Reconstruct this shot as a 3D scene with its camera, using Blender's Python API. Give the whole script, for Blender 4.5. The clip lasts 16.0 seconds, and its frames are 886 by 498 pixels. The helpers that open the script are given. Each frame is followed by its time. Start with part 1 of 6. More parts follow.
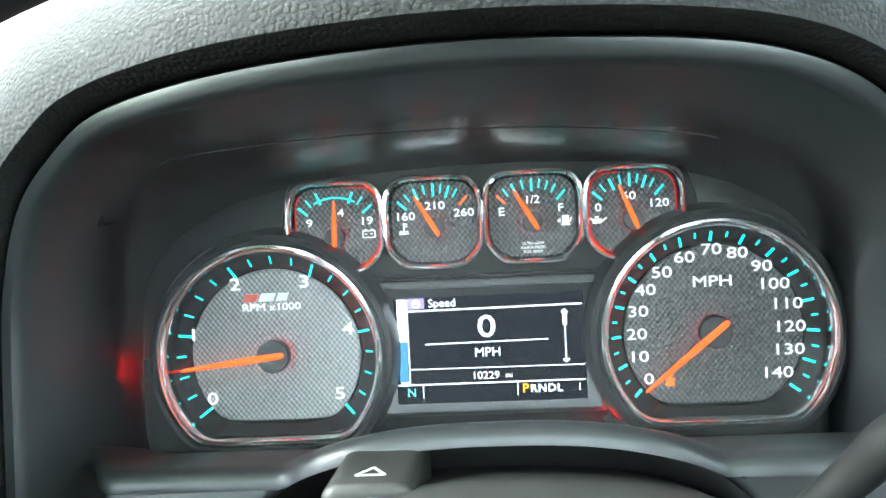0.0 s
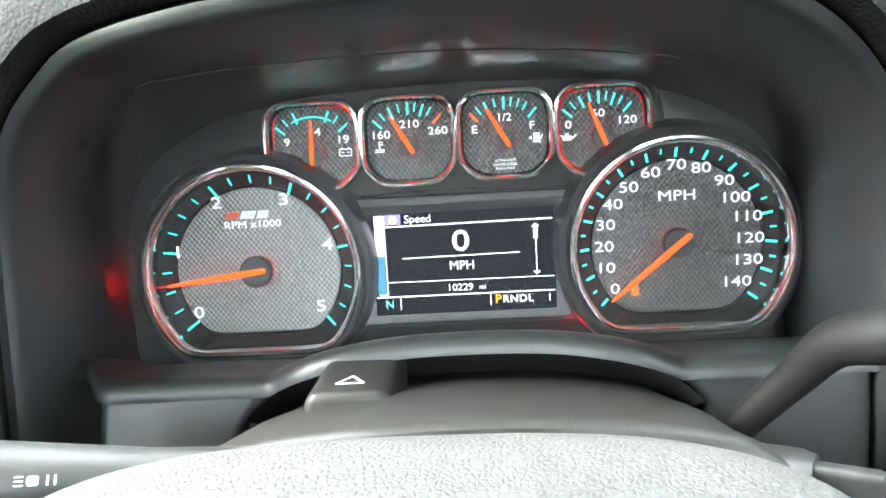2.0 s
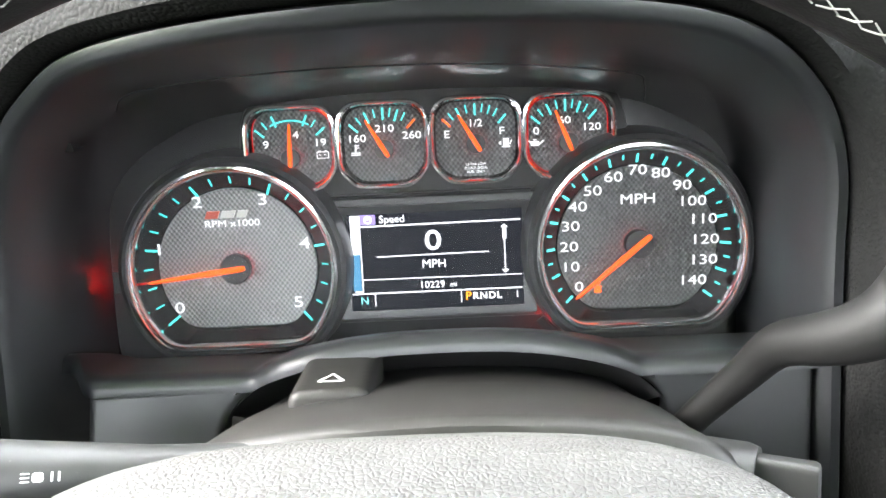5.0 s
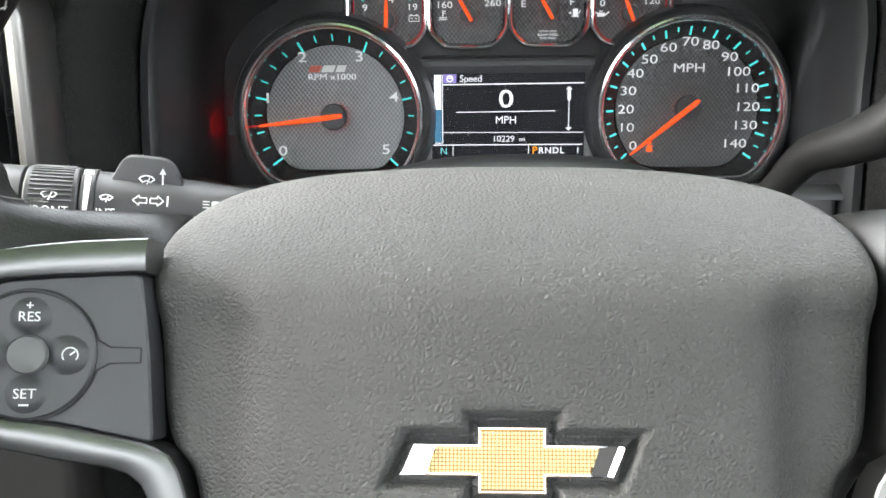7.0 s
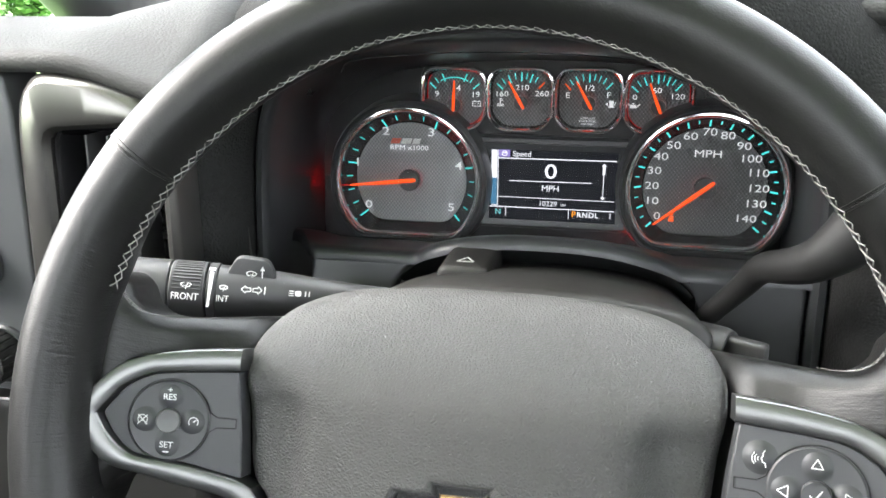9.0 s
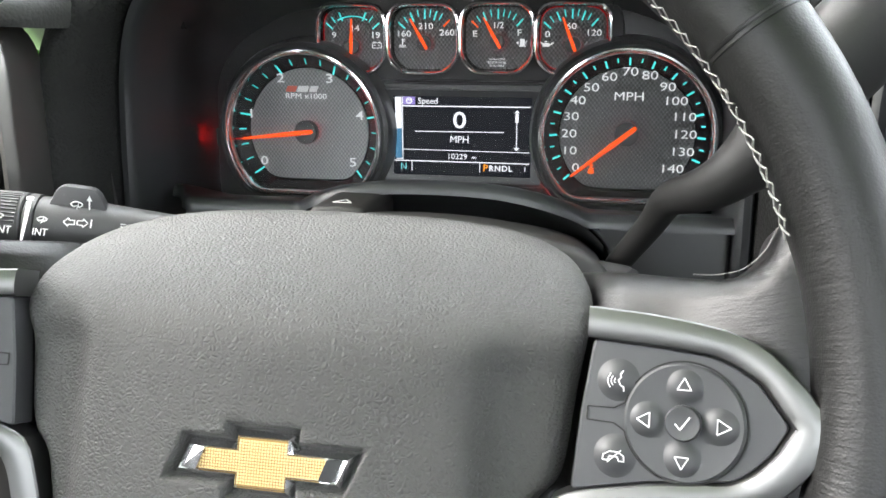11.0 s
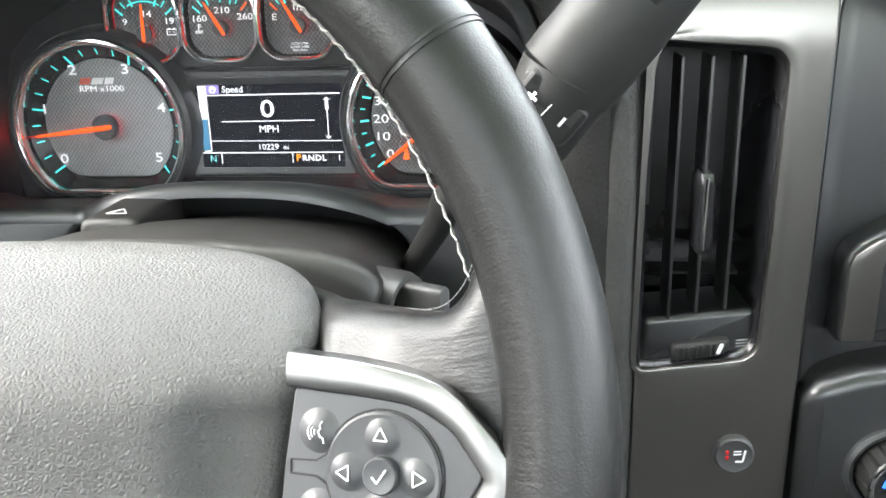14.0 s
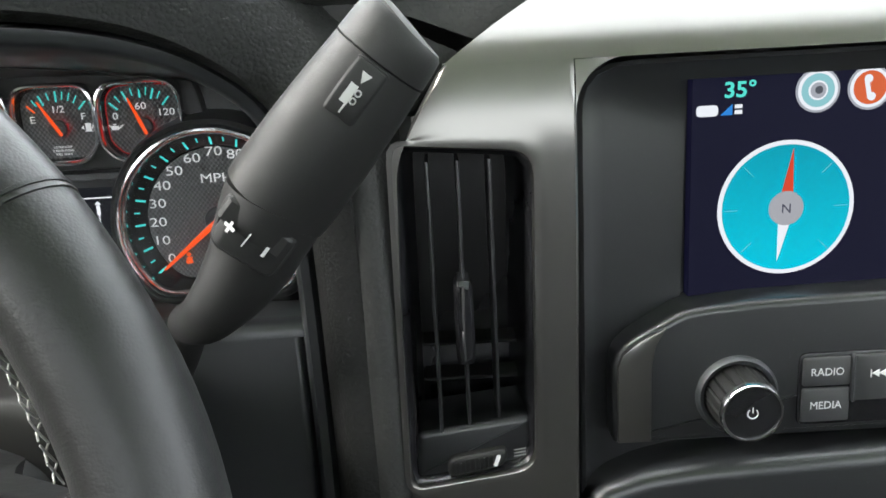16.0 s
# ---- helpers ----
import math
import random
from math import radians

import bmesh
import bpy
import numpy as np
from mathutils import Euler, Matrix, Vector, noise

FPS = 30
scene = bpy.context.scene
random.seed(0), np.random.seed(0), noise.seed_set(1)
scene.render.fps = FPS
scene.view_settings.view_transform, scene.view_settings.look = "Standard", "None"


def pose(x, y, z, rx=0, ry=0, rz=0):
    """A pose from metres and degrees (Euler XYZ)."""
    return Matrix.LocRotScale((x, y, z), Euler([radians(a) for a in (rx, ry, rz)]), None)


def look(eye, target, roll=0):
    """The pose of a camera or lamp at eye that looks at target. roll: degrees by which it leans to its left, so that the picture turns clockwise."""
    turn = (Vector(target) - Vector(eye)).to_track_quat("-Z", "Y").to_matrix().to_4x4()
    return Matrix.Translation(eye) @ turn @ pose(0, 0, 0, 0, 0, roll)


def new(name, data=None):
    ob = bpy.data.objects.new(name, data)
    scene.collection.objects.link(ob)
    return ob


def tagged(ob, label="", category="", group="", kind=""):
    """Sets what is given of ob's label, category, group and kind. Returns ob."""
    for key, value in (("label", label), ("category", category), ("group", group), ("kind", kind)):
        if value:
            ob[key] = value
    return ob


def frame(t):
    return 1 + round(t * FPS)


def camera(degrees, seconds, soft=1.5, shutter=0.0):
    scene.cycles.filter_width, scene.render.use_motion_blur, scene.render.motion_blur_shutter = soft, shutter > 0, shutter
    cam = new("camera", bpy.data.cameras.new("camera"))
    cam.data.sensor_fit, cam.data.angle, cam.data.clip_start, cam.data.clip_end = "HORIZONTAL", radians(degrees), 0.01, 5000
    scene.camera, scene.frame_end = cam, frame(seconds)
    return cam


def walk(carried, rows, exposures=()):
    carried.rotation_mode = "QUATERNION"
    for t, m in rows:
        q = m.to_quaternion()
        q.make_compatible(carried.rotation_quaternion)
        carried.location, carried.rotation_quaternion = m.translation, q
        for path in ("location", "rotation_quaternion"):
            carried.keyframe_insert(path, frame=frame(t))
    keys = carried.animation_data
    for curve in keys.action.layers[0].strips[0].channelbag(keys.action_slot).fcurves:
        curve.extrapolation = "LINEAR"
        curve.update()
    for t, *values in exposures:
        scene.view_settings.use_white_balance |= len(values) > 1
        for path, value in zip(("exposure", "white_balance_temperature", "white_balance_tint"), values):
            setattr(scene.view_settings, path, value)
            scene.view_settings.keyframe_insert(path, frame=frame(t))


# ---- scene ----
# Camera: one lens, hand-held path; rows of seconds, eye, target, roll
cam = camera(55.5, 16.0, soft=1.6)
PATH = [
    (0, (0.008, -0.412, 0.065), (-0.132, 1.582, -0.009), -2.9),
    (0.5, (0.008, -0.411, 0.064), (-0.171, 1.575, -0.092), -3.0),
    (1, (0.014, -0.415, 0.069), (-0.168, 1.564, -0.148), -3.1),
    (1.5, (0.012, -0.419, 0.069), (-0.139, 1.558, -0.196), -3.3),
    (2, (0.013, -0.426, 0.071), (-0.097, 1.549, -0.226), -3.4),
    (2.5, (0.015, -0.425, 0.075), (-0.081, 1.543, -0.266), -3.5),
    (3, (0.015, -0.42, 0.08), (-0.045, 1.546, -0.281), -3.3),
    (3.5, (0.014, -0.422, 0.079), (-0.044, 1.545, -0.279), -3.2),
    (5.8, (0.01, -0.481, 0.086), (-0.011, 1.489, -0.259), -2.6),
    (6, (0.019, -0.494, 0.08), (-0.022, 1.475, -0.267), -2.7),
    (6.5, (0.021, -0.518, 0.065), (-0.086, 1.444, -0.304), -2.1),
    (7, (-0.014, -0.523, 0.03), (-0.115, 1.43, -0.392), -0.6),
    (7.5, (-0.045, -0.544, 0.038), (-0.254, 1.387, -0.437), 0.3),
    (8, (-0.029, -0.582, 0.089), (-0.34, 1.32, -0.446), 0.7),
    (8.5, (0.016, -0.612, 0.13), (-0.357, 1.269, -0.438), 0.5),
    (9, (0.047, -0.611, 0.128), (-0.35, 1.269, -0.429), 0.1),
    (9.2, (0.062, -0.611, 0.128), (-0.351, 1.267, -0.423), 0.1),
    (11.3, (0.106, -0.542, 0.055), (-0.271, 1.36, -0.439), -0.2),
    (11.5, (0.111, -0.536, 0.049), (-0.267, 1.362, -0.456), -0.8),
    (12, (0.115, -0.53, 0.045), (-0.215, 1.362, -0.512), -0.7),
    (12.5, (0.115, -0.53, 0.047), (-0.197, 1.349, -0.563), -1.3),
    (13, (0.123, -0.531, 0.053), (-0.167, 1.349, -0.562), -1.4),
    (13.5, (0.137, -0.532, 0.07), (-0.116, 1.358, -0.53), -1.2),
    (14, (0.164, -0.517, 0.086), (-0.043, 1.376, -0.526), -1.6),
    (14.5, (0.198, -0.492, 0.102), (0.013, 1.413, -0.478), -2.1),
    (15, (0.213, -0.489, 0.115), (0.119, 1.433, -0.43), -2.4),
    (15.5, (0.219, -0.484, 0.116), (0.183, 1.443, -0.418), -2.8),
    (16, (0.236, -0.481, 0.105), (0.234, 1.453, -0.405), -3.2),
]


walk(cam, [(t, look(*row)) for t, *row in PATH], exposures=[(0.0, 5.0, 5900, -4), (0.5, 5.08, 6050, -1), (1.0, 5.0, 6200, 2), (3.0, 4.88, 6400, 7), (3.7, 4.85, 6500, 10), (6.0, 4.65, 6500, 10), (6.6, 4.2, 6500, 10), (7.3, 3.7, 6500, 10), (7.7, 3.75, 6500, 10), (8.3, 4.05, 6500, 10), (9.0, 3.75, 6500, 10), (11.5, 3.8, 6500, 10), (12.5, 3.9, 6500, 10), (13.0, 4.0, 6500, 10), (14.0, 4.4, 6500, 9), (14.5, 4.5, 6450, 8), (15.0, 4.2, 6500, 8), (16.0, 3.4, 6500, 8)])

# World, sun and exposure: an overcast bright sky that comes in through the cab's glass
world = bpy.data.worlds.new("overcast_sky")
scene.world = world
world.use_nodes = True
wn = world.node_tree.nodes
sky = wn.new("ShaderNodeTexSky")
sky.sky_type = "NISHITA"
sky.sun_disc = False
sky.sun_elevation, sky.sun_rotation = radians(40.5), radians(-99.5)
sky.air_density, sky.dust_density, sky.ozone_density = 1.0, 4.0, 1.0
soft = wn.new("ShaderNodeMixRGB")
soft.inputs["Fac"].default_value = 0.75
soft.inputs["Color2"].default_value = (9.0, 9.3, 9.6, 1)
world.node_tree.links.new(sky.outputs["Color"], soft.inputs["Color1"])
world.node_tree.links.new(soft.outputs["Color"], wn["Background"].inputs["Color"])
wn["Background"].inputs["Strength"].default_value = 0.12
sun_data = bpy.data.lights.new("sun", "SUN")
sun_data.energy, sun_data.angle, sun_data.color = 1.8, radians(50), (1.0, 0.98, 0.95)
sun = new("sun", sun_data)
sun.matrix_world = look((-3.0, -0.5, 2.6), (0, 0, 0))


# ---------------------------------------------------------------- helpers
def smooth_by_angle(bm, limit=35):
    bm.normal_update()
    lim = radians(limit)
    for f in bm.faces:
        f.smooth = True
    for e in bm.edges:
        if len(e.link_faces) == 2 and e.calc_face_angle(0) > lim:
            e.smooth = False


def part(name, bm, material, parent=None, label="", limit=35, m=None, fix=True):
    if fix:
        bmesh.ops.recalc_face_normals(bm, faces=bm.faces)
    smooth_by_angle(bm, limit)
    data = bpy.data.meshes.new(name)
    bm.to_mesh(data)
    bm.free()
    if material:
        data.materials.append(material)
    ob = new(name, data)
    if parent is not None:
        ob.parent = parent
    if m is not None:
        ob.matrix_local = m
    if label:
        ob["label"] = label
    return ob


def thing(name, m, label, category, group="", kind=""):
    ob = new(name)
    ob.empty_display_size = 0.02
    ob.matrix_world = m
    return tagged(ob, label, category, group, kind)


def loft(rings, closed=True, cap0=False, cap1=False, bm=None):
    """A skin over rings of points, all of one count."""
    bm = bm or bmesh.new()
    rows = [[bm.verts.new(p) for p in ring] for ring in rings]
    n = len(rows[0])
    for a, b in zip(rows, rows[1:]):
        for i in range(n if closed else n - 1):
            j = (i + 1) % n
            bm.faces.new((a[i], a[j], b[j], b[i]))
    if cap0:
        bm.faces.new(rows[0][::-1])
    if cap1:
        bm.faces.new(rows[-1])
    return bm


def area2(poly):
    return sum(a[0] * b[1] - b[0] * a[1] for a, b in zip(poly, poly[1:] + poly[:1])) / 2


def inset(poly, d):
    """A closed outline moved inwards by d."""
    s = 1 if area2(poly) > 0 else -1
    out = []
    n = len(poly)
    for i in range(n):
        p, q, r = (Vector(poly[i - 1]), Vector(poly[i]), Vector(poly[(i + 1) % n]))
        a, b = (q - p), (r - q)
        if a.length < 1e-9 or b.length < 1e-9:
            out.append(tuple(q))
            continue
        a.normalize(), b.normalize()
        na, nb = Vector((-a.y, a.x)) * s, Vector((-b.y, b.x)) * s
        k = na + nb
        k = k / max(0.35, (1 + na.dot(nb)))
        out.append((q.x + k.x * d, q.y + k.y * d))
    return out


def slab(poly, y0, y1, bevel=0.0, steps=2, bm=None, back=True):
    """An outline in x and z given depth: y0 is the face towards the driver, y1 the back; its front edge is rounded."""
    rings = [[(x, y1, z) for x, z in poly]]
    if bevel > 0:
        for i in range(steps + 1):
            a = i / steps * math.pi / 2
            ins = inset(poly, bevel * (1 - math.cos(a)))
            rings.append([(x, y0 + bevel * (1 - math.sin(a)), z) for x, z in ins])
    else:
        rings.append([(x, y0, z) for x, z in poly])
    return loft(rings, True, back, True, bm)


def round_poly(poly, r, n=5):
    """Rounds the corners of a closed outline. r: one radius or one for each corner."""
    out = []
    m = len(poly)
    for i in range(m):
        ri = r[i] if isinstance(r, (list, tuple)) else r
        p, q, s = Vector(poly[i - 1]), Vector(poly[i]), Vector(poly[(i + 1) % m])
        a, b = (p - q), (s - q)
        la, lb = a.length, b.length
        d = min(ri, la * 0.49, lb * 0.49)
        if d < 1e-6:
            out.append(tuple(q))
            continue
        a, b = q + a / la * d, q + b / lb * d
        for k in range(n + 1):
            u = k / n
            v = a * (1 - u) ** 2 + q * 2 * u * (1 - u) + b * u * u
            out.append((v.x, v.y))
    return out


def polar_ring(poly, c, n=72):
    """A closed outline sampled at even turns round c, so that two outlines can be joined ring to ring."""
    out = []
    m = len(poly)
    for k in range(n):
        a = 2 * math.pi * k / n
        d = Vector((math.cos(a), math.sin(a)))
        best = None
        for i in range(m):
            p, q = Vector(poly[i]) - Vector(c), Vector(poly[(i + 1) % m]) - Vector(c)
            e = q - p
            den = d.x * e.y - d.y * e.x
            if abs(den) < 1e-12:
                continue
            t = (p.x * e.y - p.y * e.x) / den
            u = (p.x * d.y - p.y * d.x) / den
            if t > 0 and -1e-9 <= u <= 1 + 1e-9 and (best is None or t < best):
                best = t
        best = best or 0.001
        out.append((c[0] + d.x * best, c[1] + d.y * best))
    return out


def rect(x0, z0, x1, z1):
    return [(x0, z0), (x1, z0), (x1, z1), (x0, z1)]


def spline(points, n=8, closed=False):
    """A smooth line (Catmull-Rom) through points of two or three numbers."""
    P = [Vector(p) for p in points]
    out = []
    m = len(P)
    for i in range(m if closed else m - 1):
        p0 = P[(i - 1) % m] if closed or i > 0 else P[0] * 2 - P[1]
        p1, p2 = P[i], P[(i + 1) % m]
        p3 = P[(i + 2) % m] if closed or i + 2 < m else P[-1] * 2 - P[-2]
        for k in range(n):
            t = k / n
            out.append(0.5 * ((2 * p1) + (p2 - p0) * t + (2 * p0 - 5 * p1 + 4 * p2 - p3) * t * t + (3 * p1 - p0 - 3 * p2 + p3) * t ** 3))
    if not closed:
        out.append(P[-1].copy())
    return out


def tube(path, radii, n=16, closed=False, caps=True, bm=None, flat=1.0):
    """A round rod along a path, with one radius or one for each point."""
    P = [Vector(p) for p in path]
    m = len(P)
    R = radii if isinstance(radii, (list, tuple)) else [radii] * m
    rings = []
    up = Vector((0.0, 0.0, 1.0))
    for i in range(m):
        a = P[(i - 1) % m] if closed or i else P[i]
        b = P[(i + 1) % m] if closed or i < m - 1 else P[i]
        d = (b - a).normalized()
        side = d.cross(up)
        if side.length < 1e-3:
            side = d.cross(Vector((0, 1, 0)))
        side.normalize()
        top = side.cross(d).normalized()
        up = top
        rings.append([P[i] + (side * math.cos(k * 2 * math.pi / n) + top * flat * math.sin(k * 2 * math.pi / n)) * R[i] for k in range(n)])
    if closed:
        rings.append(rings[0])
        b2 = loft(rings, True, False, False, bm)
        bmesh.ops.remove_doubles(b2, verts=b2.verts, dist=1e-7)
        return b2
    return loft(rings, True, caps, caps, bm)


def lathe(profile, n=40, bm=None, cap=True):
    """Turns a profile of (radius, y) round the y axis; the last ring is capped towards the driver."""
    rings = [[(r * math.cos(2 * math.pi * k / n), y, r * math.sin(2 * math.pi * k / n)) for k in range(n)] for r, y in profile]
    return loft(rings, True, False, cap, bm)


def moved(bm, m):
    bmesh.ops.transform(bm, matrix=m, verts=bm.verts)
    return bm


def joined(*parts):
    out = bmesh.new()
    for b in parts:
        tmp = bpy.data.meshes.new("tmp")
        b.to_mesh(tmp)
        b.free()
        out.from_mesh(tmp)
        bpy.data.meshes.remove(tmp)
    return out


def words(body, size, x, z, y=0.0, align="CENTER", wide=1.0, shear=0.0, bold=0.0, spacing=1.0):
    """Flat raised lettering that faces the driver, its middle at (x, z)."""
    cu = bpy.data.curves.new("lettering", "FONT")
    cu.body, cu.size, cu.align_x, cu.align_y = body, size / 0.7, align, "CENTER"
    cu.extrude, cu.resolution_u, cu.shear, cu.offset = 0.00008, 3, shear, bold
    cu.space_character = spacing
    ob = bpy.data.objects.new("lettering", cu)
    scene.collection.objects.link(ob)
    me = bpy.data.meshes.new_from_object(ob.evaluated_get(bpy.context.evaluated_depsgraph_get()))
    bpy.data.objects.remove(ob)
    bpy.data.curves.remove(cu)
    bm = bmesh.new()
    bm.from_mesh(me)
    bpy.data.meshes.remove(me)
    xs = [v.co.y for v in bm.verts]
    mid = (max(xs) + min(xs)) / 2 if xs else 0
    for v in bm.verts:
        v.co = Vector((x + v.co.x * wide, y - v.co.z, z + v.co.y - mid))
    return bm


# ---------------------------------------------------------------- materials
def socket(node, *names):
    for n in names:
        if n in node.inputs:
            return node.inputs[n]


def surface(name, color, rough=0.5, metal=0.0, spec=0.5, grain=0.0, grain_size=0.0012, pebble=False, blotch=0.08, blotch_size=0.06, rough_var=0.08,
            coat=0.0, fleck=0.0, creases=0.0):
    """A plain material with stains at a large scale, roughness that wanders, and a fine grain or leather pebble as relief."""
    mt = bpy.data.materials.new(name)
    mt.use_nodes = True
    nt = mt.node_tree
    N, L = nt.nodes, nt.links
    b = N["Principled BSDF"]
    b.inputs["Metallic"].default_value = metal
    socket(b, "Specular IOR Level").default_value = spec
    if coat:
        socket(b, "Coat Weight").default_value = coat
        socket(b, "Coat Roughness").default_value = 0.08
    tc = N.new("ShaderNodeTexCoord")
    big = N.new("ShaderNodeTexNoise")
    big.inputs["Scale"].default_value = 1 / blotch_size
    big.inputs["Detail"].default_value = 6
    L.new(tc.outputs["Object"], big.inputs["Vector"])
    ramp = N.new("ShaderNodeMapRange")
    ramp.inputs["From Min"].default_value, ramp.inputs["From Max"].default_value = 0.3, 0.7
    ramp.inputs["To Min"].default_value, ramp.inputs["To Max"].default_value = 1 - blotch, 1 + blotch
    L.new(big.outputs["Fac"], ramp.inputs["Value"])
    mul = N.new("ShaderNodeVectorMath")
    mul.operation = "SCALE"
    mul.inputs[0].default_value = color
    L.new(ramp.outputs["Result"], mul.inputs["Scale"])
    last = mul.outputs["Vector"]
    if fleck:
        dots = N.new("ShaderNodeTexNoise")
        dots.inputs["Scale"].default_value = 900
        L.new(tc.outputs["Object"], dots.inputs["Vector"])
        pick = N.new("ShaderNodeMapRange")
        pick.inputs["From Min"].default_value, pick.inputs["From Max"].default_value = 0.74, 0.8
        pick.inputs["To Max"].default_value = fleck
        L.new(dots.outputs["Fac"], pick.inputs["Value"])
        mix = N.new("ShaderNodeMixRGB")
        mix.inputs["Color2"].default_value = (0.35, 0.34, 0.32, 1)
        L.new(last, mix.inputs["Color1"])
        L.new(pick.outputs["Result"], mix.inputs["Fac"])
        last = mix.outputs["Color"]
    L.new(last, b.inputs["Base Color"])
    wear = N.new("ShaderNodeTexNoise")
    wear.inputs["Scale"].default_value = 0.35 / blotch_size
    wear.inputs["Detail"].default_value = 8
    L.new(tc.outputs["Object"], wear.inputs["Vector"])
    rr = N.new("ShaderNodeMapRange")
    rr.inputs["To Min"].default_value, rr.inputs["To Max"].default_value = rough - rough_var, rough + rough_var
    L.new(wear.outputs["Fac"], rr.inputs["Value"])
    L.new(rr.outputs["Result"], b.inputs["Roughness"])
    if grain:
        bump = N.new("ShaderNodeBump")
        bump.inputs["Strength"].default_value = grain
        bump.inputs["Distance"].default_value = grain_size * 0.35
        if pebble:
            warp = N.new("ShaderNodeTexNoise")
            warp.inputs["Scale"].default_value = 0.5 / grain_size
            L.new(tc.outputs["Object"], warp.inputs["Vector"])
            bend = N.new("ShaderNodeVectorMath")
            bend.operation = "MULTIPLY_ADD"
            bend.inputs[1].default_value = (grain_size * 0.5,) * 3
            L.new(warp.outputs["Color"], bend.inputs[0])
            L.new(tc.outputs["Object"], bend.inputs[2])
            cell = N.new("ShaderNodeTexVoronoi")
            if pebble == "cells":
                cell.feature = "DISTANCE_TO_EDGE"
            else:
                cell.feature = "SMOOTH_F1"
                cell.inputs["Smoothness"].default_value = 0.35
            cell.inputs["Scale"].default_value = 1 / grain_size
            flat_cells = N.new("ShaderNodeVectorMath")
            flat_cells.operation = "MULTIPLY"
            flat_cells.inputs[1].default_value = (0.95, 1.0, 1.05)
            L.new(bend.outputs["Vector"], flat_cells.inputs[0])
            L.new(flat_cells.outputs["Vector"], cell.inputs["Vector"])
            swell = N.new("ShaderNodeMapRange")
            swell.interpolation_type = "SMOOTHSTEP"
            swell.inputs["From Min"].default_value, swell.inputs["From Max"].default_value = (0.0, 0.34) if pebble == "cells" else (0.78, 0.22)
            L.new(cell.outputs["Distance"], swell.inputs["Value"])
            L.new(swell.outputs["Result"], bump.inputs["Height"])
        else:
            fine = N.new("ShaderNodeTexNoise")
            fine.inputs["Scale"].default_value = 1 / grain_size
            fine.inputs["Detail"].default_value = 3
            L.new(tc.outputs["Object"], fine.inputs["Vector"])
            L.new(fine.outputs["Fac"], bump.inputs["Height"])
        L.new(bump.outputs["Normal"], b.inputs["Normal"])
        if creases:
            fold = N.new("ShaderNodeTexNoise")
            fold.inputs["Scale"].default_value, fold.inputs["Detail"].default_value, fold.inputs["Distortion"].default_value = 140, 4, 1.2
            L.new(tc.outputs["Object"], fold.inputs["Vector"])
            under = N.new("ShaderNodeBump")
            under.inputs["Strength"].default_value, under.inputs["Distance"].default_value = creases, 0.0008
            L.new(fold.outputs["Fac"], under.inputs["Height"])
            L.new(under.outputs["Normal"], bump.inputs["Normal"])
    return mt


LAMP = 0.095


def glow(name, color, strength, base=(0.004, 0.004, 0.004)):
    """Something lit from behind: printed marks, needles and screen dots; also the added red emitters."""
    mt = bpy.data.materials.new(name)
    mt.use_nodes = True
    b = mt.node_tree.nodes["Principled BSDF"]
    b.inputs["Base Color"].default_value = (*base, 1)
    b.inputs["Roughness"].default_value = 0.5
    socket(b, "Specular IOR Level").default_value = 0.03
    socket(b, "Emission Color", "Emission").default_value = (*color, 1)
    b.inputs["Emission Strength"].default_value = strength * LAMP
    return mt


def mesh_dial(name, color, pitch=0.0026):
    """The dial's woven metal look: small diamond weave pressed into grey foil."""
    mt = surface(name, color, 0.42, 0.55, blotch=0.05)
    nt = mt.node_tree
    N, L = nt.nodes, nt.links
    b = N["Principled BSDF"]
    tc = N.new("ShaderNodeTexCoord")
    sep = N.new("ShaderNodeSeparateXYZ")
    L.new(tc.outputs["Object"], sep.inputs[0])

    def wave(kx, kz):
        a = N.new("ShaderNodeMath")
        a.operation = "MULTIPLY"
        a.inputs[1].default_value = kx
        L.new(sep.outputs["X"], a.inputs[0])
        c = N.new("ShaderNodeMath")
        c.operation = "MULTIPLY_ADD"
        c.inputs[1].default_value = kz
        L.new(sep.outputs["Z"], c.inputs[0])
        L.new(a.outputs[0], c.inputs[2])
        s = N.new("ShaderNodeMath")
        s.operation = "SINE"
        L.new(c.outputs[0], s.inputs[0])
        return s
    k = 2 * math.pi / pitch
    s1, s2 = wave(k, 0.0), wave(0.0, k * 0.80)
    pr = N.new("ShaderNodeMath")
    pr.operation = "MULTIPLY"
    L.new(s1.outputs[0], pr.inputs[0])
    L.new(s2.outputs[0], pr.inputs[1])
    ramp = N.new("ShaderNodeMapRange")
    ramp.inputs["From Min"].default_value, ramp.inputs["From Max"].default_value = -0.7, 0.7
    ramp.inputs["To Min"].default_value, ramp.inputs["To Max"].default_value = 0.72, 1.18
    L.new(pr.outputs[0], ramp.inputs["Value"])
    mul = N.new("ShaderNodeVectorMath")
    mul.operation = "SCALE"
    L.new(b.inputs["Base Color"].links[0].from_socket, mul.inputs[0])
    L.new(ramp.outputs["Result"], mul.inputs["Scale"])
    L.new(mul.outputs["Vector"], b.inputs["Base Color"])
    bump = N.new("ShaderNodeBump")
    bump.inputs["Strength"].default_value, bump.inputs["Distance"].default_value = 0.6, 0.0003
    L.new(pr.outputs[0], bump.inputs["Height"])
    L.new(bump.outputs["Normal"], b.inputs["Normal"])
    return mt


